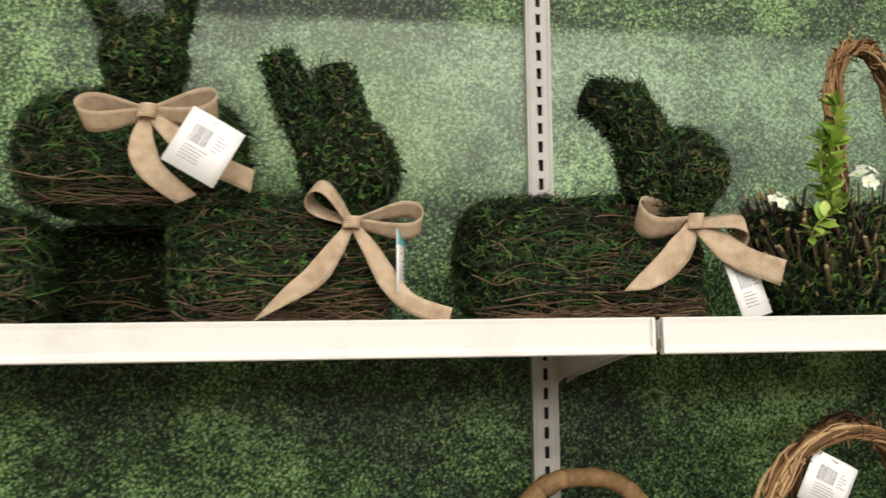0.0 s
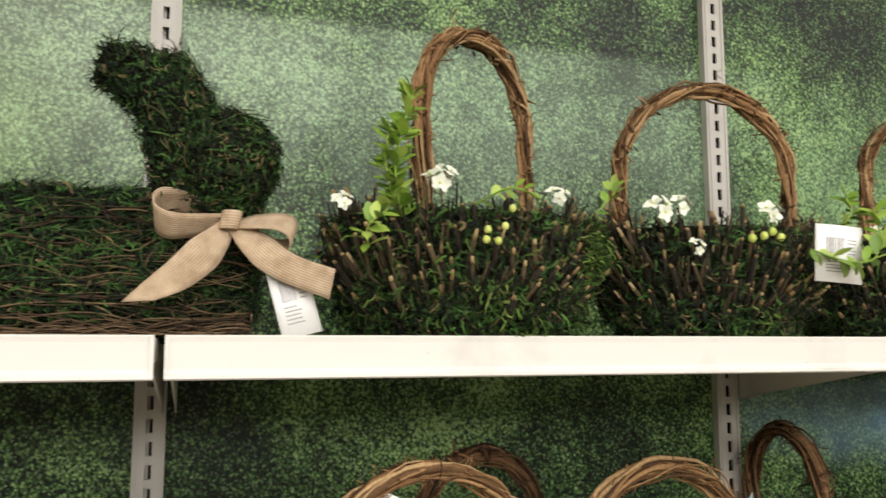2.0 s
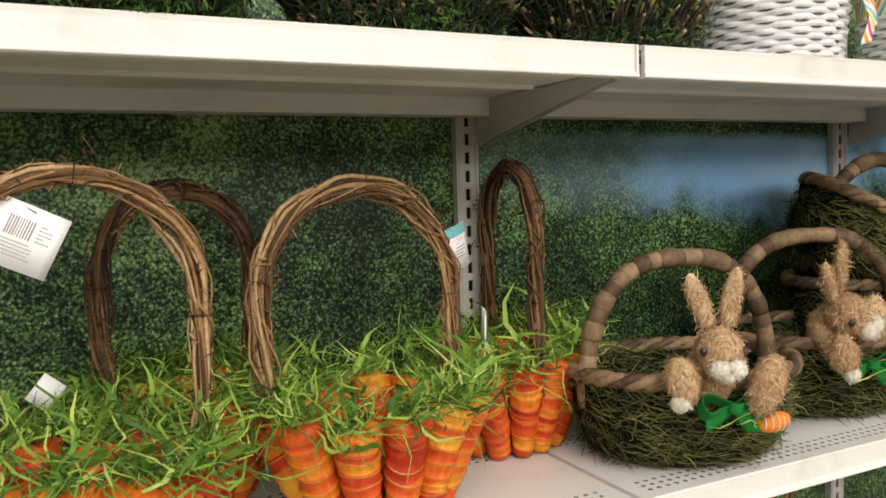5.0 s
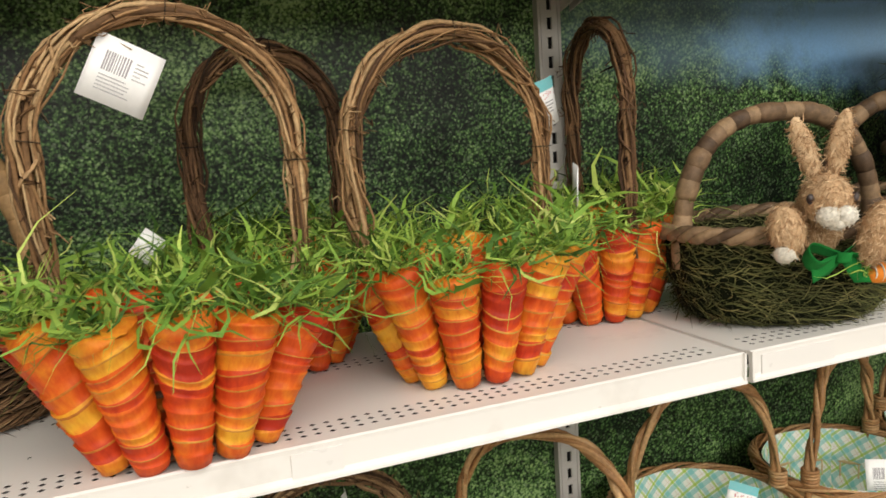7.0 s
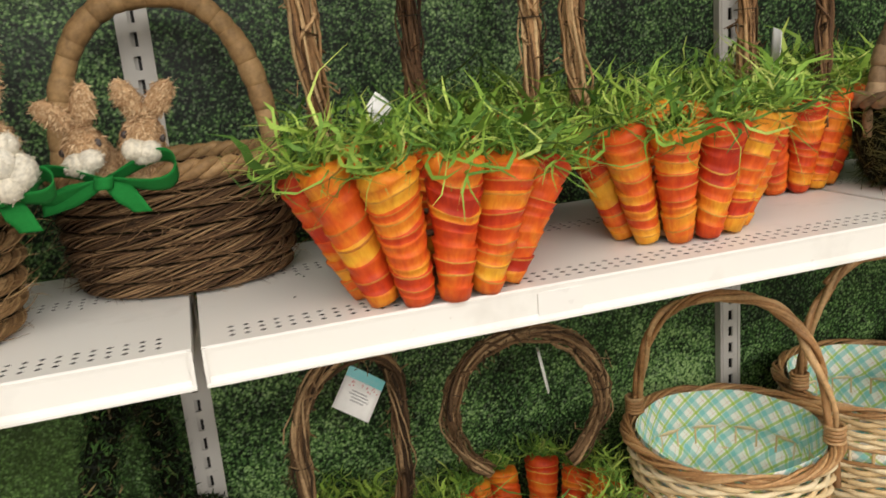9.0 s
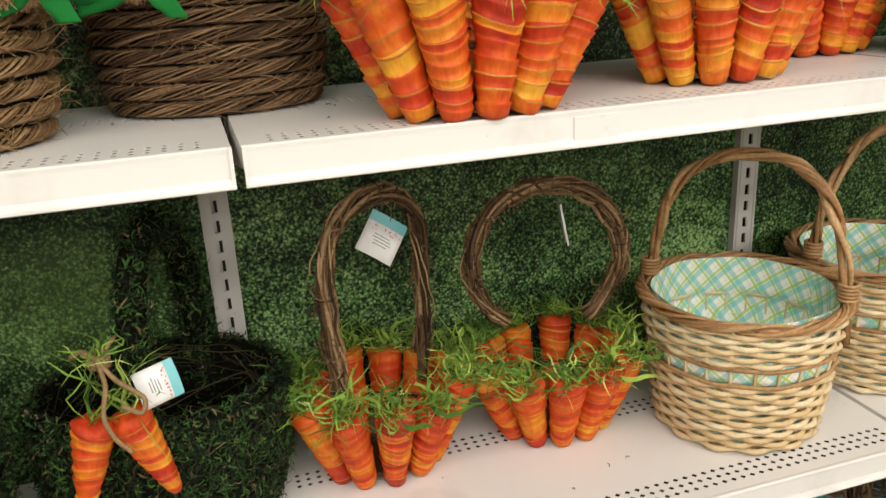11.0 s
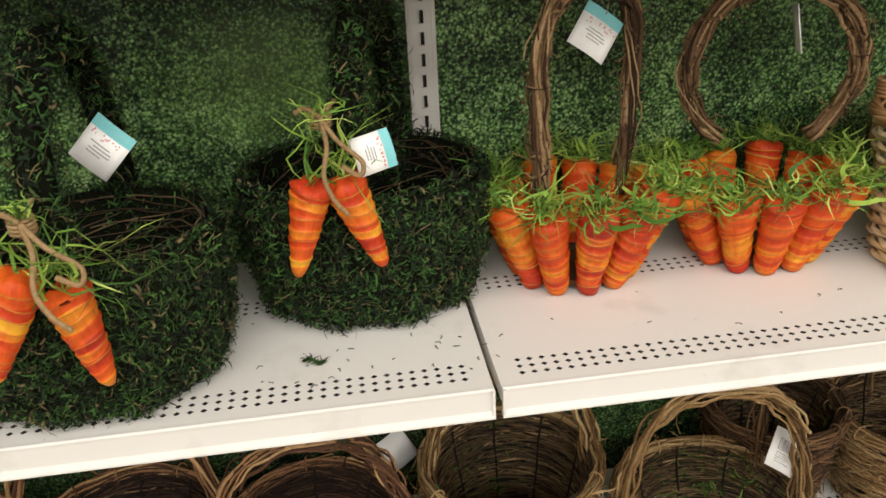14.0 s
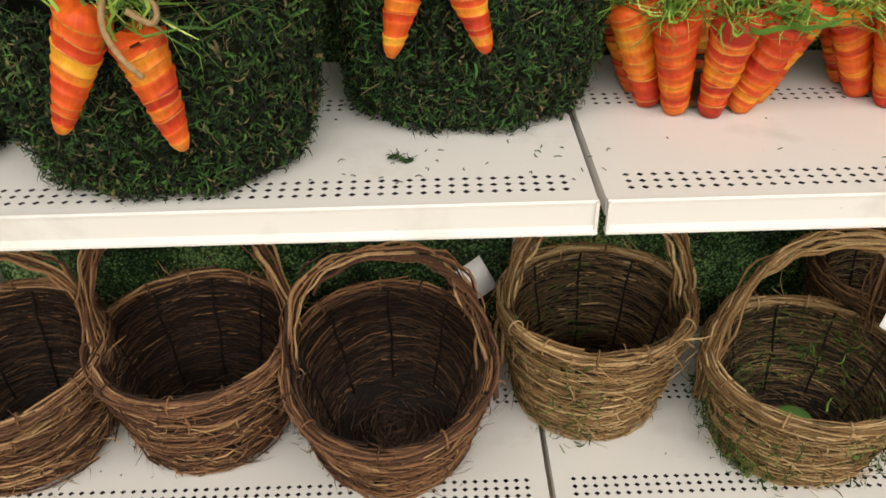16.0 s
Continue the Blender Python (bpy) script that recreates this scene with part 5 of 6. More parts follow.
def twig_mesh(seed):
    """Short cut twig with a pale slanted end."""
    rr = random.Random(seed)
    g = Geo()
    b1, b2 = rr.uniform(-0.0045, 0.0045), rr.uniform(-0.0045, 0.0045)
    cut = 0.057 if seed % 2 == 0 else 0.049
    g.tube([(0, 0, -0.004), (b1 * 0.6, b2, 0.028), (b1, b2 * 0.4, cut)], [0.0026, 0.0023, 0.0021], 6)
    g.m = 1
    g.tube([(b1, b2 * 0.4, cut - 0.0003), (b1 * 1.2, b2 * 0.4, 0.0602)], [0.00215, 0.0014], 6)
    return g.mesh("twig", [M_TWIG, M_TIP])


TWIGS = [twig_mesh(s) for s in range(6)]


def twig_basket_flowers(x, y, rx, ry, yaw, handle_yaw, hw, top, seed, mossy=0.5, hx=0.0, hy=0.0):
    """Bowl of short upright twigs with moss, leaf sprigs, white flowers and a vine handle."""
    rr = random.Random(seed)
    t = thing("flower_basket", "twig and moss basket with white flowers and leaf sprigs", "basket", "twig flower baskets", at=pose(x, y, SHELF_Z[1], 0, 0, yaw))
    h = 0.150
    core = Geo()
    core.lathe([(rx * 0.60, 0.002), (rx * 0.74, 0.022), (rx * 0.86, 0.06), (rx * 0.93, h * 0.86), (rx * 0.86, h * 0.86), (rx * 0.70, 0.05), (0.001, 0.03)], 40, 1, ry / rx, cap1=False)
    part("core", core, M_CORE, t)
    fill = Geo()
    for zb, q, L, n, o0, o1 in ((0.010, 0.62, 0.058, 36, 0.8, 1.5), (0.022, 0.70, 0.056, 42, 0.65, 1.2), (0.038, 0.78, 0.054, 46, 0.5, 0.95), (0.054, 0.83, 0.052, 50, 0.36, 0.75),
                                (0.072, 0.86, 0.052, 50, 0.24, 0.6), (0.090, 0.86, 0.054, 46, 0.1, 0.48), (0.096, 0.78, 0.052, 28, 0.0, 0.35)):
        for i in range(n * 2):
            a = rr.uniform(0, 6.2832)
            o = Vector((math.cos(a), math.sin(a), 0))
            d = (o * rr.uniform(o0, o1) + Vector((0, 0, 1)) + Vector((rr.gauss(0, 0.14), rr.gauss(0, 0.14), 0))).normalized() * L * rr.uniform(0.6, 1.15)
            p = Vector((rx * q * math.cos(a), ry * q * math.sin(a), zb + rr.uniform(-0.006, 0.008)))
            c = Vector((rr.gauss(0, 0.003), rr.gauss(0, 0.003), 0))
            fill.tube([p, p + d * 0.5 + c, p + d], [0.0017, 0.0015, 0.0011], 4)
        for i in range(n):
            a = 6.2832 * (i + rr.random()) / n
            o = Vector((math.cos(a), math.sin(a), 0))
            d = (o * rr.uniform(o0, o1) + Vector((0, 0, 1)) + Vector((rr.gauss(0, 0.16), rr.gauss(0, 0.16), 0))).normalized()
            foot = Vector((rx * q * math.cos(a), ry * q * math.sin(a), zb + rr.uniform(-0.008, 0.008)))
            s = rr.uniform(0.8, 1.5)
            m = Matrix.Translation(foot) @ d.to_track_quat("Z", "Y").to_matrix().to_4x4() @ pose(0, 0, 0, 0, 0, rr.uniform(0, 360)) @ Matrix.Diagonal((s, s, L * rr.uniform(0.6, 1.25) / 0.06, 1))
            part("twig", TWIGS[rr.randrange(6)], None, t, at=m)
    part("twig_fill", fill, M_TWIG, t)
    mo = Geo()
    outer = lambda c, n: 1.0 * ((n[:, 0] * c[:, 0] + n[:, 1] * c[:, 1]) > 0) + 0.15
    moss_coat(mo, core, int(3200 + 4600 * mossy), seed, outer, 0.005)
    fuzz(mo, core, 3600, (0.007, 0.016), 0.0022, 0.5, None, 1.0, seed + 2, lambda c, n: outer(c, n) * (c[:, 2] < 0.04 + 0.012 * mossy), 0.008, 0.8)
    rest = lambda v: (v[0], max(v[1], LIP_Y + 0.004 - y) if v[2] < 0.012 else v[1], max(v[2], 0.001))
    mo.v = [rest(v) for v in mo.v]
    part("moss", mo, M_MOSS, t, "dark moss between the twigs")
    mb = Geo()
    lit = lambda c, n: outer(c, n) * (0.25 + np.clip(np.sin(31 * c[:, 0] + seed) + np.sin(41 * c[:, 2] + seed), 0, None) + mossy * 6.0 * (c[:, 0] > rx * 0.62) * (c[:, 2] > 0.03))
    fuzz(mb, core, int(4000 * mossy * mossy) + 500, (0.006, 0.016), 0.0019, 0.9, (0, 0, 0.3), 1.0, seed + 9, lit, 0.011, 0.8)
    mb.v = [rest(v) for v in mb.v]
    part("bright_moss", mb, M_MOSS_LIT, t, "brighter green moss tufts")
    path = round_arch(hw, 0.08, top - 0.08 - 0.010, 44, 0.96)
    vine_handle(path, M_VINE, t, pose(hx, hy, 0, 0, 0, handle_yaw - yaw), seed, 0.0080)
    return t


def leaf(g, base, d, up, L, w):
    """Pointed leaf folded along its midrib."""
    base, d, up = Vector(base), Vector(d).normalized(), Vector(up)
    s = d.cross(up).normalized()
    n = s.cross(d).normalized()
    b = len(g.v)
    g.v += [tuple(base)]
    for q, k in ((0.3, 0.8), (0.6, 1.0), (0.85, 0.55)):
        m = base + d * (L * q) - n * (L * 0.12 * q * q)
        g.v += [tuple(m - s * (w * k / 2) + n * w * 0.10), tuple(m), tuple(m + s * (w * k / 2) + n * w * 0.10)]
    g.v += [tuple(base + d * L - n * L * 0.14)]
    g.face(b, b + 2, b + 1)
    g.face(b, b + 3, b + 2)
    for i in (1, 4):
        g.face(b + i, b + i + 1, b + i + 4, b + i + 3)
        g.face(b + i + 1, b + i + 2, b + i + 5, b + i + 4)
    g.face(b + 7, b + 8, b + 10)
    g.face(b + 8, b + 9, b + 10)


def sprig(t, ctrl, n, L, seed, w=0.5):
    """Leafy stem along control points in the basket's own space."""
    rr = random.Random(seed)
    g = Geo()
    pts = spline(ctrl, 8)
    g.tube(pts, 0.0011, 4)
    k = len(pts)
    for i in range(n):
        j = min(k - 2, int((i + 0.5) / n * k))
        p, d = pts[j], (pts[j + 1] - pts[j]).normalized()
        o = Vector((rr.gauss(0, 1), rr.gauss(0, 1), rr.gauss(0, 0.7)))
        o = (o - d * o.dot(d)).normalized()
        l = rr.uniform(*L)
        leaf(g, p, o + d * 0.7, Vector((rr.gauss(0, 0.4), -0.6, 1)), l, l * w * rr.uniform(0.85, 1.15))
    return part("leaf_sprig", g, M_LEAF, t, "fresh green leaf sprig")


def flower(t, p, face, r, seed):
    """Head of three small five-petalled white silk blossoms, turned to the direction face."""
    rr = random.Random(seed)
    r *= 0.86
    g, c = Geo(), Geo()
    q = Vector(face).to_track_quat("Z", "Y")
    for k in range(3):
        w = 6.2832 * k / 3 + rr.uniform(0, 1)
        o = Vector(p) + (q @ Vector((math.cos(w), math.sin(w), rr.uniform(-0.3, 0.3)))) * r * 0.52
        tip = q @ Vector((math.cos(w) * 0.7, math.sin(w) * 0.7, 1)).normalized()
        e = tip.to_track_quat("Z", "Y")
        for i in range(5):
            a = 6.2832 * i / 5 + rr.uniform(-0.25, 0.25)
            d = Vector((math.cos(a), math.sin(a), rr.uniform(0.1, 0.6)))
            leaf(g, o, e @ d, e @ Vector((rr.gauss(0, 0.3), rr.gauss(0, 0.3), 1)), r * rr.uniform(0.55, 0.75), r * 0.55)
        ellipsoid(c, o + tip * r * 0.10, (r * 0.09,) * 3, 8, 5)
    o = part("flower", g, M_PETAL, t, "white silk blossom")
    part("flower_heart", c, M_BERRY, o)


def berries(t, pts, r, seed):
    for i, p in enumerate(pts):
        g = Geo()
        ellipsoid(g, p, (r, r, r * 1.1), 10, 6)
        part("berry", g, M_BERRY, t, "pale green berry")


fa = twig_basket_flowers(0.680, 0.968, 0.158, 0.125, 0, 33, 0.099, 0.364, 51, 1.0, 0.020)
fb = twig_basket_flowers(1.010, 0.980, 0.150, 0.115, 0, -14, 0.112, 0.334, 52, 0.35, 0.004)
fc = twig_basket_flowers(1.345, 1.020, 0.150, 0.115, 0, -60, 0.068, 0.330, 53, 0.5, 0.040, -0.026)
sprig(fa, [(-0.095, -0.095, 0.12), (-0.104, -0.105, 0.165), (-0.098, -0.105, 0.205), (-0.084, -0.10, 0.250)], 96, (0.014, 0.026), 1, 0.46)
sprig(fa, [(-0.10, -0.09, 0.13), (-0.112, -0.10, 0.17), (-0.11, -0.10, 0.21)], 50, (0.012, 0.024), 5, 0.46)
sprig(fa, [(-0.13, -0.10, 0.09), (-0.135, -0.125, 0.105), (-0.12, -0.14, 0.12)], 14, (0.014, 0.026), 2)
sprig(fa, [(0.13, -0.05, 0.13), (0.16, -0.06, 0.16), (0.17, -0.05, 0.175)], 12, (0.012, 0.02), 3)
sprig(fa, [(-0.03, -0.12, 0.13), (0.0, -0.15, 0.145), (0.03, -0.155, 0.135)], 10, (0.010, 0.018), 4, 0.6)
for i, (p, r) in enumerate((((-0.058, -0.10, 0.160), 0.020), ((0.082, -0.085, 0.155), 0.016), ((-0.150, -0.075, 0.138), 0.014), ((-0.048, -0.09, 0.170), 0.015))):
    flower(fa, p, (rn(-0.3, 0.3), -1, 0.8), r, i)
berries(fa, [(-0.022, -0.146, 0.104), (-0.024, -0.147, 0.094), (-0.012, -0.148, 0.093), (-0.004, -0.146, 0.108), (0.004, -0.146, 0.126)], 0.0037, 1)
flower(fb, (-0.115, -0.085, 0.150), (-0.2, -1, 0.6), 0.020, 11)
flower(fb, (-0.085, -0.085, 0.155), (0.1, -1, 0.7), 0.017, 12)
flower(fb, (0.022, -0.105, 0.150), (0.1, -1, 0.6), 0.019, 13)
flower(fb, (-0.090, -0.118, 0.102), (0.0, -1, 0.5), 0.012, 14)
sprig(fb, [(0.040, -0.142, 0.100), (0.070, -0.160, 0.086), (0.105, -0.164, 0.088), (0.130, -0.152, 0.115), (0.132, -0.142, 0.150)], 40, (0.018, 0.030), 12, 0.5)
sprig(fb, [(0.10, -0.10, 0.12), (0.12, -0.12, 0.145), (0.125, -0.11, 0.17)], 24, (0.016, 0.028), 13, 0.6)
berries(fb, [(-0.01, -0.128, 0.115), (0.0, -0.13, 0.12), (0.012, -0.129, 0.114), (-0.025, -0.127, 0.112)], 0.0046, 2)
flower(fc, (-0.10, -0.09, 0.140), (-0.2, -1, 0.6), 0.014, 21)
flower(fc, (0.12, -0.09, 0.145), (0.3, -1, 0.5), 0.020, 22)
flower(fc, (0.135, -0.075, 0.125), (0.5, -1, 0.3), 0.016, 23)
sprig(fc, [(-0.05, -0.125, 0.10), (-0.03, -0.145, 0.13), (0.0, -0.14, 0.145)], 20, (0.016, 0.028), 22, 0.6)
sprig(fc, [(0.10, -0.08, 0.13), (0.14, -0.09, 0.17), (0.16, -0.08, 0.21)], 16, (0.014, 0.026), 23, 0.6)


def topiary(x, y, z, length, depth, height, head, ears, seed, label, power=0.42, thick=12500):
    """Moss topiary rabbit planter: loaf-shaped body wrapped in twigs, ball head and two ears."""
    t = thing("moss_rabbit_planter" if head else "moss_planter", label, "planter", "moss topiaries", at=pose(x, y, z))

    def mossy(name, skin, n, s, wind=(2.2, 0, 0)):
        g = Geo()
        g.v, g.f, g.mi = list(skin.v), list(skin.f), [0] * len(skin.f)
        g.m = 1
        moss_coat(g, skin, int(n * 0.75), s, None, 0.0022, 1.0 if n > 6000 else 0.62)
        long = (0.016, 0.042) if n > 6000 else (0.008, 0.020)
        fuzz(g, skin, int(n * 0.34), long, 0.0012, 0.08, wind, 0.5, s + 8, None, 0.0030, 0.5)
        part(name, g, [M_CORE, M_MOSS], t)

    skin = Geo()
    loaf(skin, (0, 0, height / 2 + 0.001), (length / 2, depth / 2, height / 2), power)
    mossy("planter_body", skin, thick, seed)
    if head:
        skin = Geo()
        (hx, hy, hz), hr = head
        ellipsoid(skin, (hx, hy, hz), hr, 20, 12)
        ellipsoid(skin, (hx, hy + 0.01, (hz + height) / 2 - 0.01), (hr[0] * 0.75, hr[1] * 0.75, (hz - height) * 0.5 + 0.03), 16, 8)
        swirl = lambda P, N: np.cross(np.array((0, 1.0, 0)), P - np.array((hx, hy, hz))) * 40
        mossy("rabbit_head", skin, 5200, seed + 11, swirl)
    for e, (pts, r) in enumerate(ears):
        skin = Geo()
        k = spline(pts, 5)
        skin.tube(k, [r * (0.75 + 0.5 * math.sin(math.pi * min(0.92, 0.15 + 0.8 * i / (len(k) - 1)))) for i in range(len(k))], 12)
        mossy("ear", skin, 2200, seed + 21 + e, (-0.6, 0, 1.2))
    g = Geo()
    rr = random.Random(seed)
    for i in range(90 if thick > 12000 else 30 if thick > 5000 else 12):
        zz = height * (0.03 + 0.92 * rr.random() ** 2.6)
        x0, L = rr.uniform(-0.5, 0.25) * length, rr.uniform(0.06, 0.16)
        pts = []
        am, ph = rr.uniform(0.002, 0.009), rr.uniform(0, 6.28)
        for j in range(9):
            s = j / 8
            xx = min(max(x0 + L * s, -length * 0.49), length * 0.49)
            edge = max(0.0, abs(xx) / (length / 2) - 0.86) / 0.14
            pts.append((xx, -depth / 2 * (1.05 - 0.22 * edge * edge) - rr.uniform(-0.001, 0.004), max(0.003, zz + 0.016 * (s - 0.5) * math.cos(ph) + am * math.sin(6 * s + ph))))
        g.tube(pts, rr.uniform(0.0005, 0.0011), 3, caps=False)
    part("twig_wrap", g, M_THIN, t)
    return t


Z1 = SHELF_Z[1]
RB = "green moss topiary rabbit planter wrapped in thin twigs"
topiary(-0.050, 0.985, Z1, 0.244, 0.150, 0.140, ((0.079, -0.045, 0.177), (0.056, 0.053, 0.057)),
        (([(0.050, -0.02, 0.170), (0.030, -0.022, 0.232), (0.008, -0.022, 0.280), (-0.008, -0.022, 0.316)], 0.021), ([(0.076, 0.006, 0.190), (0.070, 0.004, 0.250), (0.058, 0.004, 0.312)], 0.024)), 61, RB)
topiary(0.305, 0.985, Z1, 0.284, 0.150, 0.142, ((0.111, -0.082, 0.172), (0.048, 0.046, 0.049)),
        (([(0.066, -0.076, 0.140), (0.059, -0.082, 0.207), (0.029, -0.082, 0.246), (-0.006, -0.082, 0.261)], 0.0235), ([(0.077, -0.060, 0.158), (0.071, -0.062, 0.220), (0.047, -0.062, 0.273)], 0.0235)), 62, RB)
topiary(-0.237, 1.046, Z1 + 0.134, 0.262, 0.150, 0.146, ((0.028, -0.078, 0.172), (0.047, 0.046, 0.050)),
        (([(-0.002, -0.070, 0.196), (-0.022, -0.070, 0.240), (-0.052, -0.068, 0.31)], 0.0095), ([(0.056, -0.070, 0.196), (0.066, -0.070, 0.240), (0.070, -0.068, 0.31)], 0.0095)), 63,
        "moss topiary rabbit planter stacked on top of another planter", 0.62, 11500)
# few moss strands here: the bare dark core gives this box its shade
topiary(-0.285, 1.185, Z1, 0.170, 0.120, 0.136, None, (), 64, "moss planter box under the stacked rabbit, darkened for its shade", 0.42, 2600)
topiary(-0.490, 1.060, Z1, 0.300, 0.150, 0.136, None, (), 65, "moss planter body wrapped in thin twigs")


def bow(x, y, z, loops, tails, width, mat=None, name="ribbon_bow", label="natural burlap ribbon bow with long tails", parent=None):
    """Tied bow: loops are the places of their tips, tails control points, from the knot, in metres."""
    pieces = []
    for tx, tz, lift in loops:
        n = 26
        L = math.hypot(tx, tz)
        d = Vector((tx, 0, tz)) / L
        w0 = Vector((-d.z, 0, d.x)) * (1 if d.x > 0 else -1)
        c, s = math.cos(radians(48)), math.sin(radians(48)) * lift
        side, e = w0 * c - Vector((0, s, 0)), w0 * -s - Vector((0, c, 0))
        R = 0.21 * L + 0.003
        pts = [d * (L * math.sin(math.pi * i / (n - 1)) ** 0.8) - e * (R * math.sin(2 * math.pi * i / (n - 1))) + Vector((0, -0.010 * math.sin(math.pi * i / (n - 1)), 0)) for i in range(n)]
        w = [width * (0.36 + 0.64 * math.sin(math.pi * min(1, 0.04 + 0.92 * i / (n - 1))) ** 0.6) for i in range(n)]
        pieces.append((pts, w, [side + d * (0.12 * math.sin(3 * i / n)) for i in range(n)]))
    for q, (ctrl, cut) in enumerate(tails):
        pts = spline([(0, -0.004, 0)] + ctrl, 8)
        n = len(pts)
        side = []
        for i in range(n):
            d = (pts[min(i + 1, n - 1)] - pts[max(i - 1, 0)]).normalized()
            s = d.cross(Vector((0, 1, 0))).normalized()
            c = Vector((cut[0], 0, cut[1])).normalized()
            if c.dot(s) < 0:
                c = -c
            k = (i / (n - 1)) ** 3
            side.append(s * (1 - k) + c * k + Vector((0, 0.30 * math.sin(4 * i / n + q), 0)))
        w = [width * min(1.0, 0.36 + 1.5 * i / n) * (0.90 + 0.10 * math.sin(5 * i / n + q)) for i in range(n)]
        pieces.append((pts, w, side))
    knot = [Vector((0.009 * math.cos(a), -0.007 + 0.010 * math.sin(a), 0.0)) for a in (math.pi + math.pi * i / 8 for i in range(9))]
    pieces.append((knot, width * 0.52, [Vector((0.2, 0, 1))] * 9))
    if parent is None:
        t = thing(name, label, "ribbon", "burlap bows", at=pose(x, y, z))
        kinds = ["loop"] * len(loops) + ["tail"] * len(tails) + ["knot"]
        for kind, piece in zip(kinds, pieces):
            ribbons(kind, [piece], mat or M_BURLAP, t)
        return t
    ob = ribbons(name, pieces, mat or M_BURLAP, parent)
    ob.location = (x, y, z)
    return tagged(ob, label)


bow(0.030, 0.893, 1.894, [(-0.044, 0.034, -1), (0.076, 0.004, 1)],
    [([(-0.016, -0.014, -0.026), (-0.038, -0.018, -0.057), (-0.062, -0.018, -0.076), (-0.094, -0.018, -0.102)], (1, 0.5)), ([(0.020, -0.012, -0.030), (0.042, -0.018, -0.068), (0.066, -0.022, -0.090), (0.104, -0.026, -0.104)], (0.2, 1))], 0.026)
bow(0.420, 0.893, 1.897, [(-0.068, 0.006, 1), (0.060, -0.016, -1)],
    [([(-0.016, -0.016, -0.024), (-0.042, -0.022, -0.052), (-0.078, -0.026, -0.079)], (1, 0.05)), ([(0.022, -0.014, -0.022), (0.052, -0.020, -0.044), (0.096, -0.024, -0.060)], (0.15, 1))], 0.036)
bow(-0.188, 0.902, 2.014, [(-0.068, -0.002, 1), (0.074, 0.008, 1)],
    [([(-0.004, -0.012, -0.034), (0.006, -0.014, -0.064), (0.044, -0.016, -0.096)], (1, 0.4)), ([(0.034, -0.010, -0.030), (0.070, -0.012, -0.056), (0.112, -0.014, -0.076)], (0.2, 1))], 0.030)


def straw_rabbit(parent, x, y, z, yaw, s=1.0, back=False, seed=1, roll=0.0):
    """Sisal rabbit leaning over the rim, one mesh with fur strands."""
    g, skin = Geo(), Geo()
    rx = lambda a: Euler((radians(a[0]), radians(a[1]), radians(a[2]))).to_matrix()
    ellipsoid(skin, (0, 0, 0.0), (0.031 * s, 0.034 * s, 0.034 * s))
    ellipsoid(skin, (0, 0.028 * s, -0.03 * s), (0.034 * s, 0.03 * s, 0.04 * s))
    # the small rabbits have short wide ears laid apart
    long, wide, apart = (0.043, 0.0125, 0) if s > 0.8 else (0.034, 0.0165, 16)
    ellipsoid(skin, (-0.024 * s, 0.004 * s, (0.023 + long) * s), (wide * s, 0.008 * s, long * s), rot=rx((8, -22 - apart, 0)))
    ellipsoid(skin, (0.018 * s, 0.004 * s, (0.027 + long) * s), (wide * s, 0.008 * s, long * s), rot=rx((8, 8 + apart, 0)))
    if s > 0.8:
        ellipsoid(skin, (-0.052 * s, -0.012 * s, -0.034 * s), (0.022 * s, 0.020 * s, 0.032 * s), rot=rx((0, -14, 0)))
    if s > 0.8 and not back:
        ellipsoid(skin, (0.058 * s, -0.012 * s, -0.042 * s), (0.022 * s, 0.020 * s, 0.042 * s), rot=rx((0, 18, 0)))
    g.v, g.f, g.mi = list(skin.v), list(skin.f), [0] * len(skin.f)
    fuzz(g, skin, 8000, (0.006 * s, 0.012 * s), 0.0012, 0.16, (0, 0, -0.9), 0.6, seed)
    soft = Geo()
    if not back:
        for dx, dz, r in ((-0.010, -0.016, 0.0145), (0.010, -0.016, 0.0145), (0.0, -0.024, 0.011), (-0.058, -0.062, 0.013))[:4 if s > 0.8 else 3]:
            ellipsoid(soft, (dx * s, (-0.033 if abs(dx) < 0.03 else -0.022) * s, dz * s), tuple(r * q * (s if s > 0.8 else 1.35 * s) for q in (1, 0.9, 0.85)), 14, 8)
    else:
        for dx, dz, r in ((-0.008, -0.012, 0.018), (0.010, -0.022, 0.020), (-0.004, -0.036, 0.016), (0.004, 0.006, 0.012)):
            ellipsoid(soft, (dx * s, -0.036 * s, dz * s), (r * s, r * s * 0.8, r * s), 14, 8)
    g.m = 1
    o = len(g.v)
    g.v += soft.v
    g.f += [tuple(i + o for i in f) for f in soft.f]
    g.mi += [1] * len(soft.f)
    fuzz(g, soft, 620, (0.003 * s, 0.006 * s), 0.001, 0.6, None, 1.0, seed + 2)
    if not back:
        g.m = 2
        for dx in (-0.0265, 0.0265):
            ellipsoid(g, (dx * s, -0.0195 * s, 0.005 * s), (0.0050 * s, 0.0045 * s, 0.0065 * s), 10, 6)
    ob = part("straw_rabbit", g, [M_STRAW, M_COTTON, M_EYE], parent, "tan sisal rabbit with white muzzle and paws", at=pose(x, y, z, 0, 0, yaw) @ pose(0, 0, 0, 0, roll, 0))
    return ob


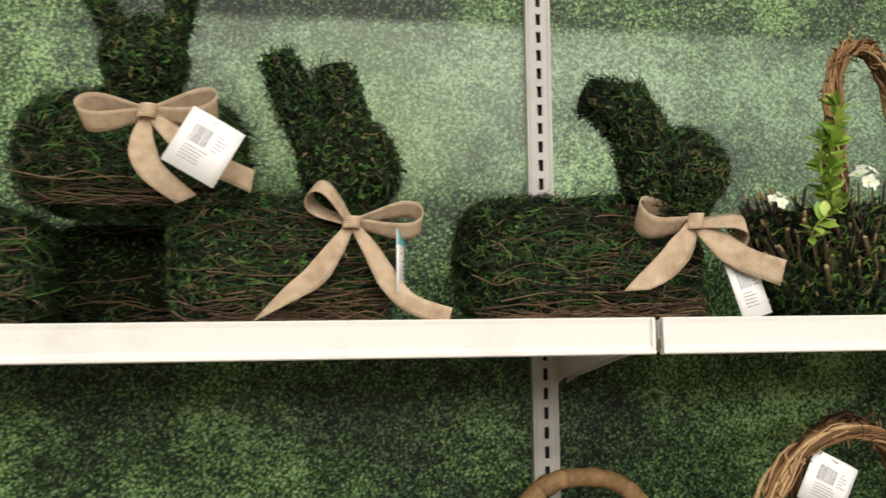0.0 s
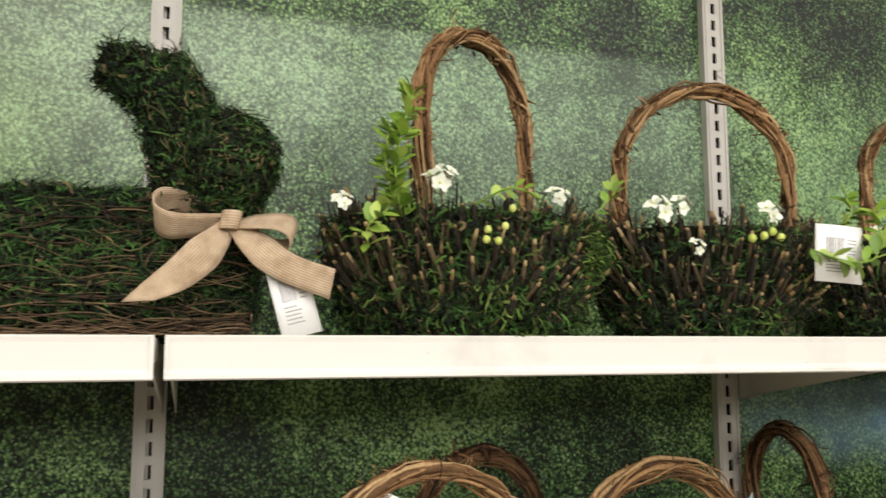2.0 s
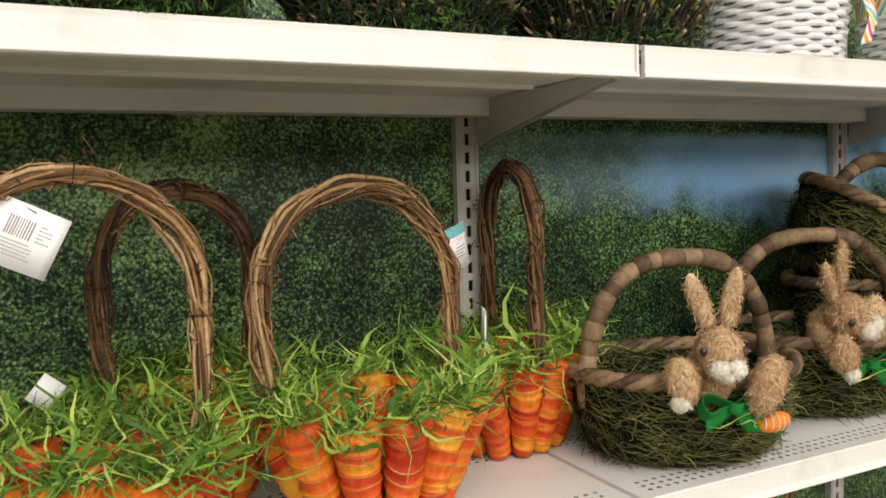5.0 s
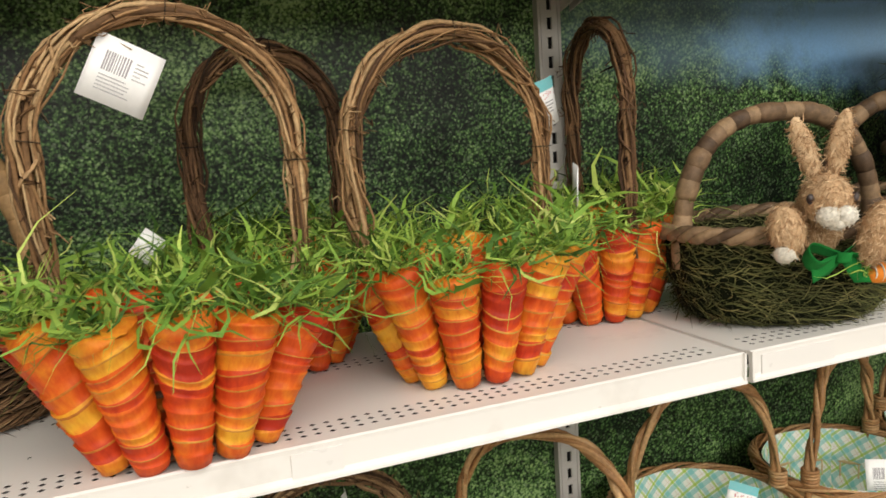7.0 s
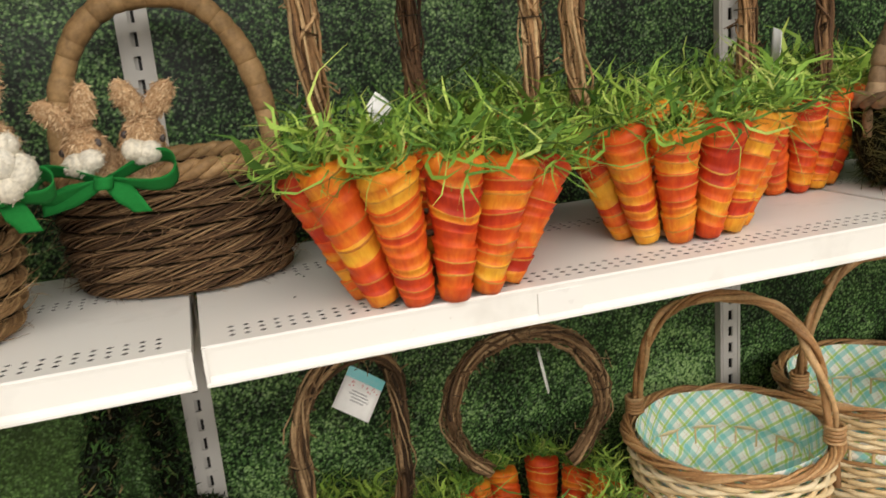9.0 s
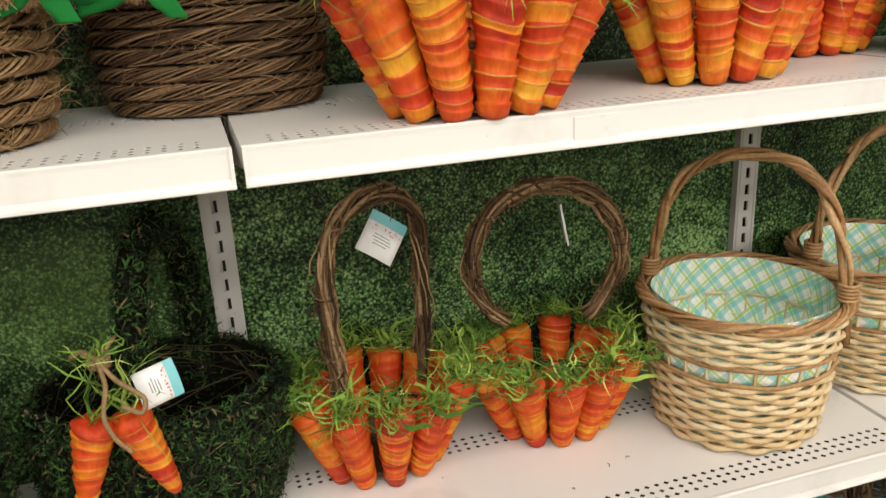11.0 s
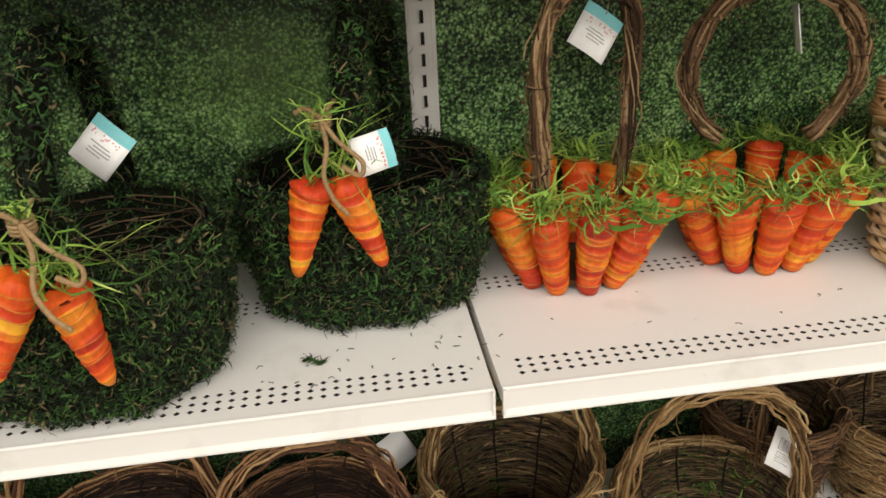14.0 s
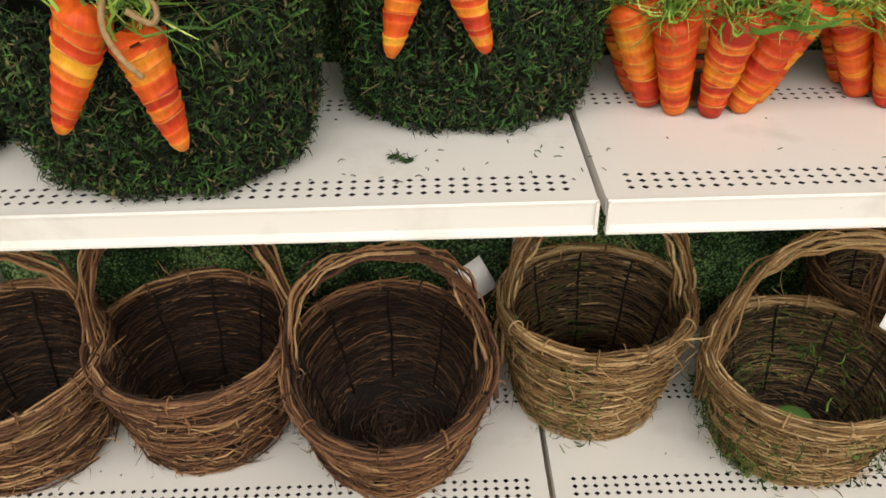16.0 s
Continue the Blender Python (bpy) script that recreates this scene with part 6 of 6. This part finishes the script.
def wound(path, r, turns, seed):
    """Turns of husk wound along a path, one Geo each."""
    rr = random.Random(seed)
    p = [Vector(tuple(q)) for q in path]
    k = len(p)
    out = []
    for t in range(turns):
        i0, i1 = int(t / turns * (k - 1)), min(k - 1, int(math.ceil((t + 1.12) / turns * (k - 1))))
        seg = p[i0:i1 + 1]
        n = len(seg)
        if n > 1:
            g = Geo()
            q = r * rr.uniform(0.92, 1.1)
            g.tube(seg, [q * (0.9 + 0.16 * math.sin(math.pi * j / (n - 1))) for j in range(n)], 10)
            out.append(g)
    return out


def rabbit_basket(x, y, z, rx, ry, h, yaw, top, seed, kind="hay", rabbits=(), handle_yaw=0, tilt=(0, 0), label="", hw=0.9):
    """Oval basket with a husk rim and wrapped arch handle, with sisal rabbits on the rim."""
    t = thing("rabbit_basket", label, "basket", "rabbit baskets", at=pose(x, y, z, tilt[0], tilt[1], yaw))
    k = ry / rx
    core = Geo()
    q0 = 0.72 if kind == "hay" else 0.82
    prof = [(rx * q0, 0.003), (rx * (q0 * 0.5 + 0.48), 0.018), (rx * 0.95, h * 0.5), (rx * 0.96, h - 0.008)]
    core.lathe(prof, 44, 1, k, cap1=False)
    core.lathe([(rx * 0.96, h - 0.008), (rx * 0.87, h - 0.008), (rx * 0.85, h * 0.5), (rx * 0.70, 0.012), (0.001, 0.010)], 44, 1, k, cap0=False, cap1=False)
    rz = lambda q: np.interp(q, [p[1] for p in prof], [p[0] for p in prof])
    part("core", core, M_CORE, t)
    wall = Geo()
    if kind == "hay":
        around = lambda P, N: np.stack([-P[:, 1], P[:, 0], 0 * P[:, 0]], 1) / (np.linalg.norm(P[:, :2], axis=1)[:, None] + 1e-6) * 2.2
        fuzz(wall, core, 7500, (0.018, 0.045), 0.0014, 0.14, around, 0.55, seed)
        part("hay_wall", wall, M_HAY, t, "dried green hay wound round the wall")
    else:
        mat = M_COIL if kind == "coil" else M_COIL_LT
        rows = 7
        for i in range(rows):
            zz = 0.012 + (h - 0.022) * i / (rows - 1) * 0.98
            for s in range(16):
                n = 150
                ph = 6.283 * s / 16
                pts = []
                for j in range(n):
                    a = 6.2832 * j / n
                    e = 0.0076
                    an = ph + (5 if kind == "coil" else 8) * a + i + 0.35 * math.sin(3 * a + 2.1 * i + s)
                    pts.append(((float(rz(zz)) + 0.002 + e * math.cos(an)) * math.cos(a), k * (float(rz(zz)) + 0.002 + e * math.cos(an)) * math.sin(a), zz + e * math.sin(an)))
                wall.tube(pts, 0.0021, 3, True)
        part("coiled_wall", wall, mat, t, "coils of twisted fibre rope")
        fz = Geo()
        around = lambda P, N: np.stack([-P[:, 1], P[:, 0], 0 * P[:, 0] + 0.02], 1) / (np.linalg.norm(P[:, :2], axis=1)[:, None] + 1e-6) * 2.5
        big = Geo()
        big.lathe([(q * 1.07, zz) for q, zz in prof], 40, 1, k, cap0=False, cap1=False)
        fuzz(fz, big, 900, (0.02, 0.05), 0.0010, 0.12, around, 0.5, seed)
        part("fibre_fray", fz, mat, t)
    rim = Geo()
    for s in range(3):
        pts = []
        n = 120
        for j in range(n):
            a = 6.2832 * j / n
            an = 6.283 * s / 3 + 13 * a
            q = rx + 0.005 * math.cos(an)
            pts.append((q * math.cos(a), k * q * math.sin(a), h + 0.006 * math.sin(an)))
        for c in range(13):
            seg = [pts[(c * n // 13 + i) % n] for i in range(n // 13 + 2)]
            m = len(seg)
            rim.tube(seg, [0.0070 * (0.8 + 0.25 * math.sin(math.pi * i / (m - 1))) for i in range(m)], 8)
    part("rim", rim, M_HUSK if kind == "hay" else M_HUSK_LT, t, "plaited husk rim")
    hd = Geo()
    path = arch_path(rx * hw, h * 0.6, top - h * 0.6 - 0.012, 90, 0.02, 0.45)
    hd.tube(path, 0.0105, 8)
    husk = M_HUSK if kind == "hay" else M_HUSK_LT
    arm = part("handle", hd, husk, t, "husk-wrapped arch handle", at=pose(0, 0, 0, 0, 0, handle_yaw))
    for w in wound(path, 0.0135, 24, seed):
        part("husk_wrap", w, husk, arm)
    for i, (px_, py_, pz_, ya, s, back, *roll) in enumerate(rabbits):
        straw_rabbit(t, px_, py_, pz_, ya, s, back, seed + i, *roll)
    return t


def leaf_bow(parent, x, y, z, w=0.05, flip=1):
    """Green gauze ribbon leaves tied at the rim."""
    b = bow(0, 0, 0, [(-w, 0.004, 1), (w * 1.1, 0.010, 1)],
            [([(-w * 0.5, -0.01, -0.010), (-w * 0.9, -0.012, -0.018)], (0, 1)), ([(w * 0.3 * flip, -0.008, -0.016), (w * 0.5 * flip, -0.01, -0.034)], (1, 0))], 0.025, M_GREENR, "green_ribbon", "green gauze ribbon bow", parent)
    b.location = (x, y, z)
    return b


HB = "oval green hay basket with wrapped handle and sisal rabbit"
f1 = rabbit_basket(1.455, 0.995, SHELF_Z[2], 0.172, 0.130, 0.132, -14, 0.300, 71, "hay", ((-0.024, -0.146, 0.176, -12, 1.0, False),), 4, label=HB)
f2 = rabbit_basket(1.815, 1.055, SHELF_Z[2], 0.178, 0.132, 0.135, -22, 0.312, 72, "hay", ((-0.026, -0.146, 0.182, 36, 1.08, False, -22),), 0, label=HB)
f4 = rabbit_basket(2.040, 1.120, SHELF_Z[2], 0.165, 0.120, 0.205, 0, 0.215, 73, "hay", (), 90, label="deep green hay basket at the back of the shelf", hw=0.6)
f3 = rabbit_basket(1.985, 1.120, SHELF_Z[2] + 0.212, 0.175, 0.128, 0.128, 4, 0.236, 74, "hay", (), 0, (18, 22), label="hay basket tipped forward on top of another basket", hw=0.86)
for o, dx in ((f1, 0.0), (f2, 0.02)):
    leaf_bow(o, dx - 0.012, -0.156, 0.106)
    cg = Geo()
    ellipsoid(cg, (0, 0, 0), (0.013, 0.013, 0.024), 16, 10, Euler((0, radians(78), 0)).to_matrix())
    co = part("toy_carrot", cg, M_ORANGEC, o, "small striped orange yarn carrot", at=pose(dx + 0.044, -0.164, 0.082))
    ring = Geo()
    for i in range(5):
        q = 0.0115 * math.cos((i - 2) * 0.42)
        ring.tube([((i - 2) * 0.0085, (q + 0.0016) * math.cos(a), (q + 0.0016) * math.sin(a)) for a in (6.283 * j / 16 for j in range(16))], 0.0011, 4, True)
    part("yarn_stripe", ring, M_COTTON, co)
    gr = Geo()
    blades(gr, 14, (-0.022, 0, 0.002), 0.003, (0.018, 0.034), (0.0016, 0.003), (-1, -0.3, 0.1), 0.1, 5, 0.3)
    part("carrot_leaves", gr, M_GRASS, co)
KB = "coiled brown fibre basket with sisal rabbits and a green bow"
k1 = rabbit_basket(0.362, 1.155, SHELF_Z[2], 0.138, 0.108, 0.145, -6, 0.352, 81, "coil", ((-0.070, -0.118, 0.180, -4, 0.72, False, -12), (-0.010, -0.122, 0.186, 8, 0.70, False, 12)), 2, label=KB)
k0 = rabbit_basket(0.058, 1.030, SHELF_Z[2], 0.142, 0.122, 0.160, 10, 0.340, 82, "jute", ((0.132, -0.100, 0.195, 30, 0.9, True),), 0, label="coiled jute rope basket with a sisal rabbit facing inward")
rabbit_basket(-0.280, 1.060, SHELF_Z[2], 0.142, 0.122, 0.150, 20, 0.335, 83, "jute", (), 10, label="coiled jute rope basket with a wrapped handle")
leaf_bow(k1, -0.050, -0.150, 0.148, 0.068)
leaf_bow(k0, 0.134, -0.112, 0.152, 0.045)

# ---- tags, bows on the white baskets, crumbs ----
hang_tag((-0.121, 0.842, 1.966), 30, 0, 0.060, 0.064, "code", string=(-0.150, 0.890, 2.006))
hang_tag((0.482, 0.882, 1.823), -14, 8, 0.040, 0.072, "code", -8)
hang_tag((0.086, 0.890, 1.850), 4, 78, 0.045, 0.068, "teal")
hang_tag((1.092, 0.838, 1.882), 4, -6, 0.060, 0.066, "code")
hang_tag((0.598, 0.930, 1.588), 27, 4, 0.063, 0.062, "code", string=(0.556, 0.945, 1.640))
hang_tag((0.607, 1.075, 1.408), 42, 16, 0.030, 0.034, "back")
hang_tag((1.115, 1.045, 1.543), -14, 28, 0.044, 0.062, "teal")
hang_tag((1.135, 1.015, 1.430), -14, 68, 0.036, 0.060, "back")
hang_tag((0.556, 1.150, 1.020), 38, 10, 0.058, 0.062, "teal", -18, string=(0.560, 1.15, 1.075))
hang_tag((0.822, 1.120, 1.012), 8, 72, 0.036, 0.062, "back", -10)
hang_tag((0.248, 0.972, 0.945), 84, 22, 0.044, 0.048, "teal", -18)
hang_tag((-0.043, 0.990, 0.972), 42, -5, 0.050, 0.056, "teal", -18)
hang_tag((1.430, 1.050, 0.905), 20, -20, 0.048, 0.058, "teal", -16)
hang_tag((1.690, 1.010, 0.900), 2, -25, 0.052, 0.062, "code", -16)
hang_tag((0.252, 1.185, 0.345), -24, 14, 0.050, 0.060, "back", -24)
hang_tag((0.832, 1.000, 0.400), 42, 18, 0.058, 0.062, "code", -26)


def striped_bow(parent, x, y, z):
    b = bow(0, 0, 0, [(-0.030, 0.044, 1), (0.036, 0.050, 1)],
            [([(-0.008, -0.014, -0.03), (0.004, -0.02, -0.06), (-0.014, -0.02, -0.098)], (1, 0.3)), ([(0.014, -0.012, -0.03), (0.01, -0.016, -0.066)], (1, -0.3))], 0.030, M_STRIPE, "striped_bow", "striped satin ribbon bow", parent)
    b.location = (x, y, z)


for ob in [o for o in scene.objects if o.name.startswith("wicker_basket") and o["group"] == "white baskets"]:
    striped_bow(ob, 0.040 if ob.name.endswith("004") else 0.0, -0.116 if ob.name.endswith("004") else -0.122, 0.128)


def crumbs():
    """Moss and twig crumbs dropped on the decks."""
    rr = random.Random(99)
    g = Geo()
    for level, n in ((3, 46), (4, 30), (2, 10)):
        for i in range(n):
            x, y = rr.uniform(-0.4, 1.2), rr.uniform(0.90, 1.12)
            if level == 3 and rr.random() < 0.6:
                x, y = rr.gauss(0.22, 0.14), rr.gauss(0.965, 0.03)
            if rr.random() < 0.5 and level == 3:
                y = rr.uniform(0.90, 1.0)
            a, L = rr.uniform(0, 6.28), rr.uniform(0.002, 0.009)
            z = SHELF_Z[level] + 0.0009
            g.tube([(x, y, z), (x + L * 0.5 * math.cos(a), y + L * 0.5 * math.sin(a), z + 0.0012), (x + L * math.cos(a + 0.5), y + L * math.sin(a + 0.5), z)], 0.0006, 3)
    ob = part("moss_crumbs", g, M_MOSS)
    tagged(ob, "scattered dry moss and twig crumbs on the decks", "debris", kind="stuff")
    curl = Geo()
    curl.tube(spline([(0.140, 0.962, 0.6895), (0.148, 0.958, 0.694), (0.158, 0.952, 0.690), (0.166, 0.957, 0.689)], 6), 0.0022, 5)
    fuzz(curl, curl, 60, (0.003, 0.008), 0.0012, 0.5, None, 1.0, 4)
    tagged(part("moss_scrap", curl, M_MOSS), "curled scrap of green moss on the deck", "debris")


crumbs()


def shelf_label(x, w, z):
    """Clear film price holder stuck on a shelf lip."""
    g = Geo()
    g.box(x, x + w, 0.8588, 0.8600, z - 0.030, z - 0.005)
    tagged(part("shelf_label", g, M_FILM, smooth=False), "blank translucent price label holder on the shelf lip", "label")


M_FILM = enamel("milky_label_film", srgb(228, 225, 221), srgb(176, 170, 164), 0.22)
shelf_label(0.706, 0.052, SHELF_Z[2])
shelf_label(1.292, 0.120, SHELF_Z[2])

# joined strands that are too fine to pick apart
FINE = ("wall", "inner_wall", "floor_weave", "loose_twig", "twig_lining", "twig_wrap", "moss", "bright_moss", "hay_wall", "fibre_fray", "handle_moss", "coiled_wall", "grass_tuft", "grass_top", "twig_fill", "twig_handle", "barcode", "small_print", "pink_dots")
for ob in scene.objects:
    if ob.type == "MESH" and ob.parent and ob.name.split(".")[0] in FINE:
        ob["kind"] = "stuff"
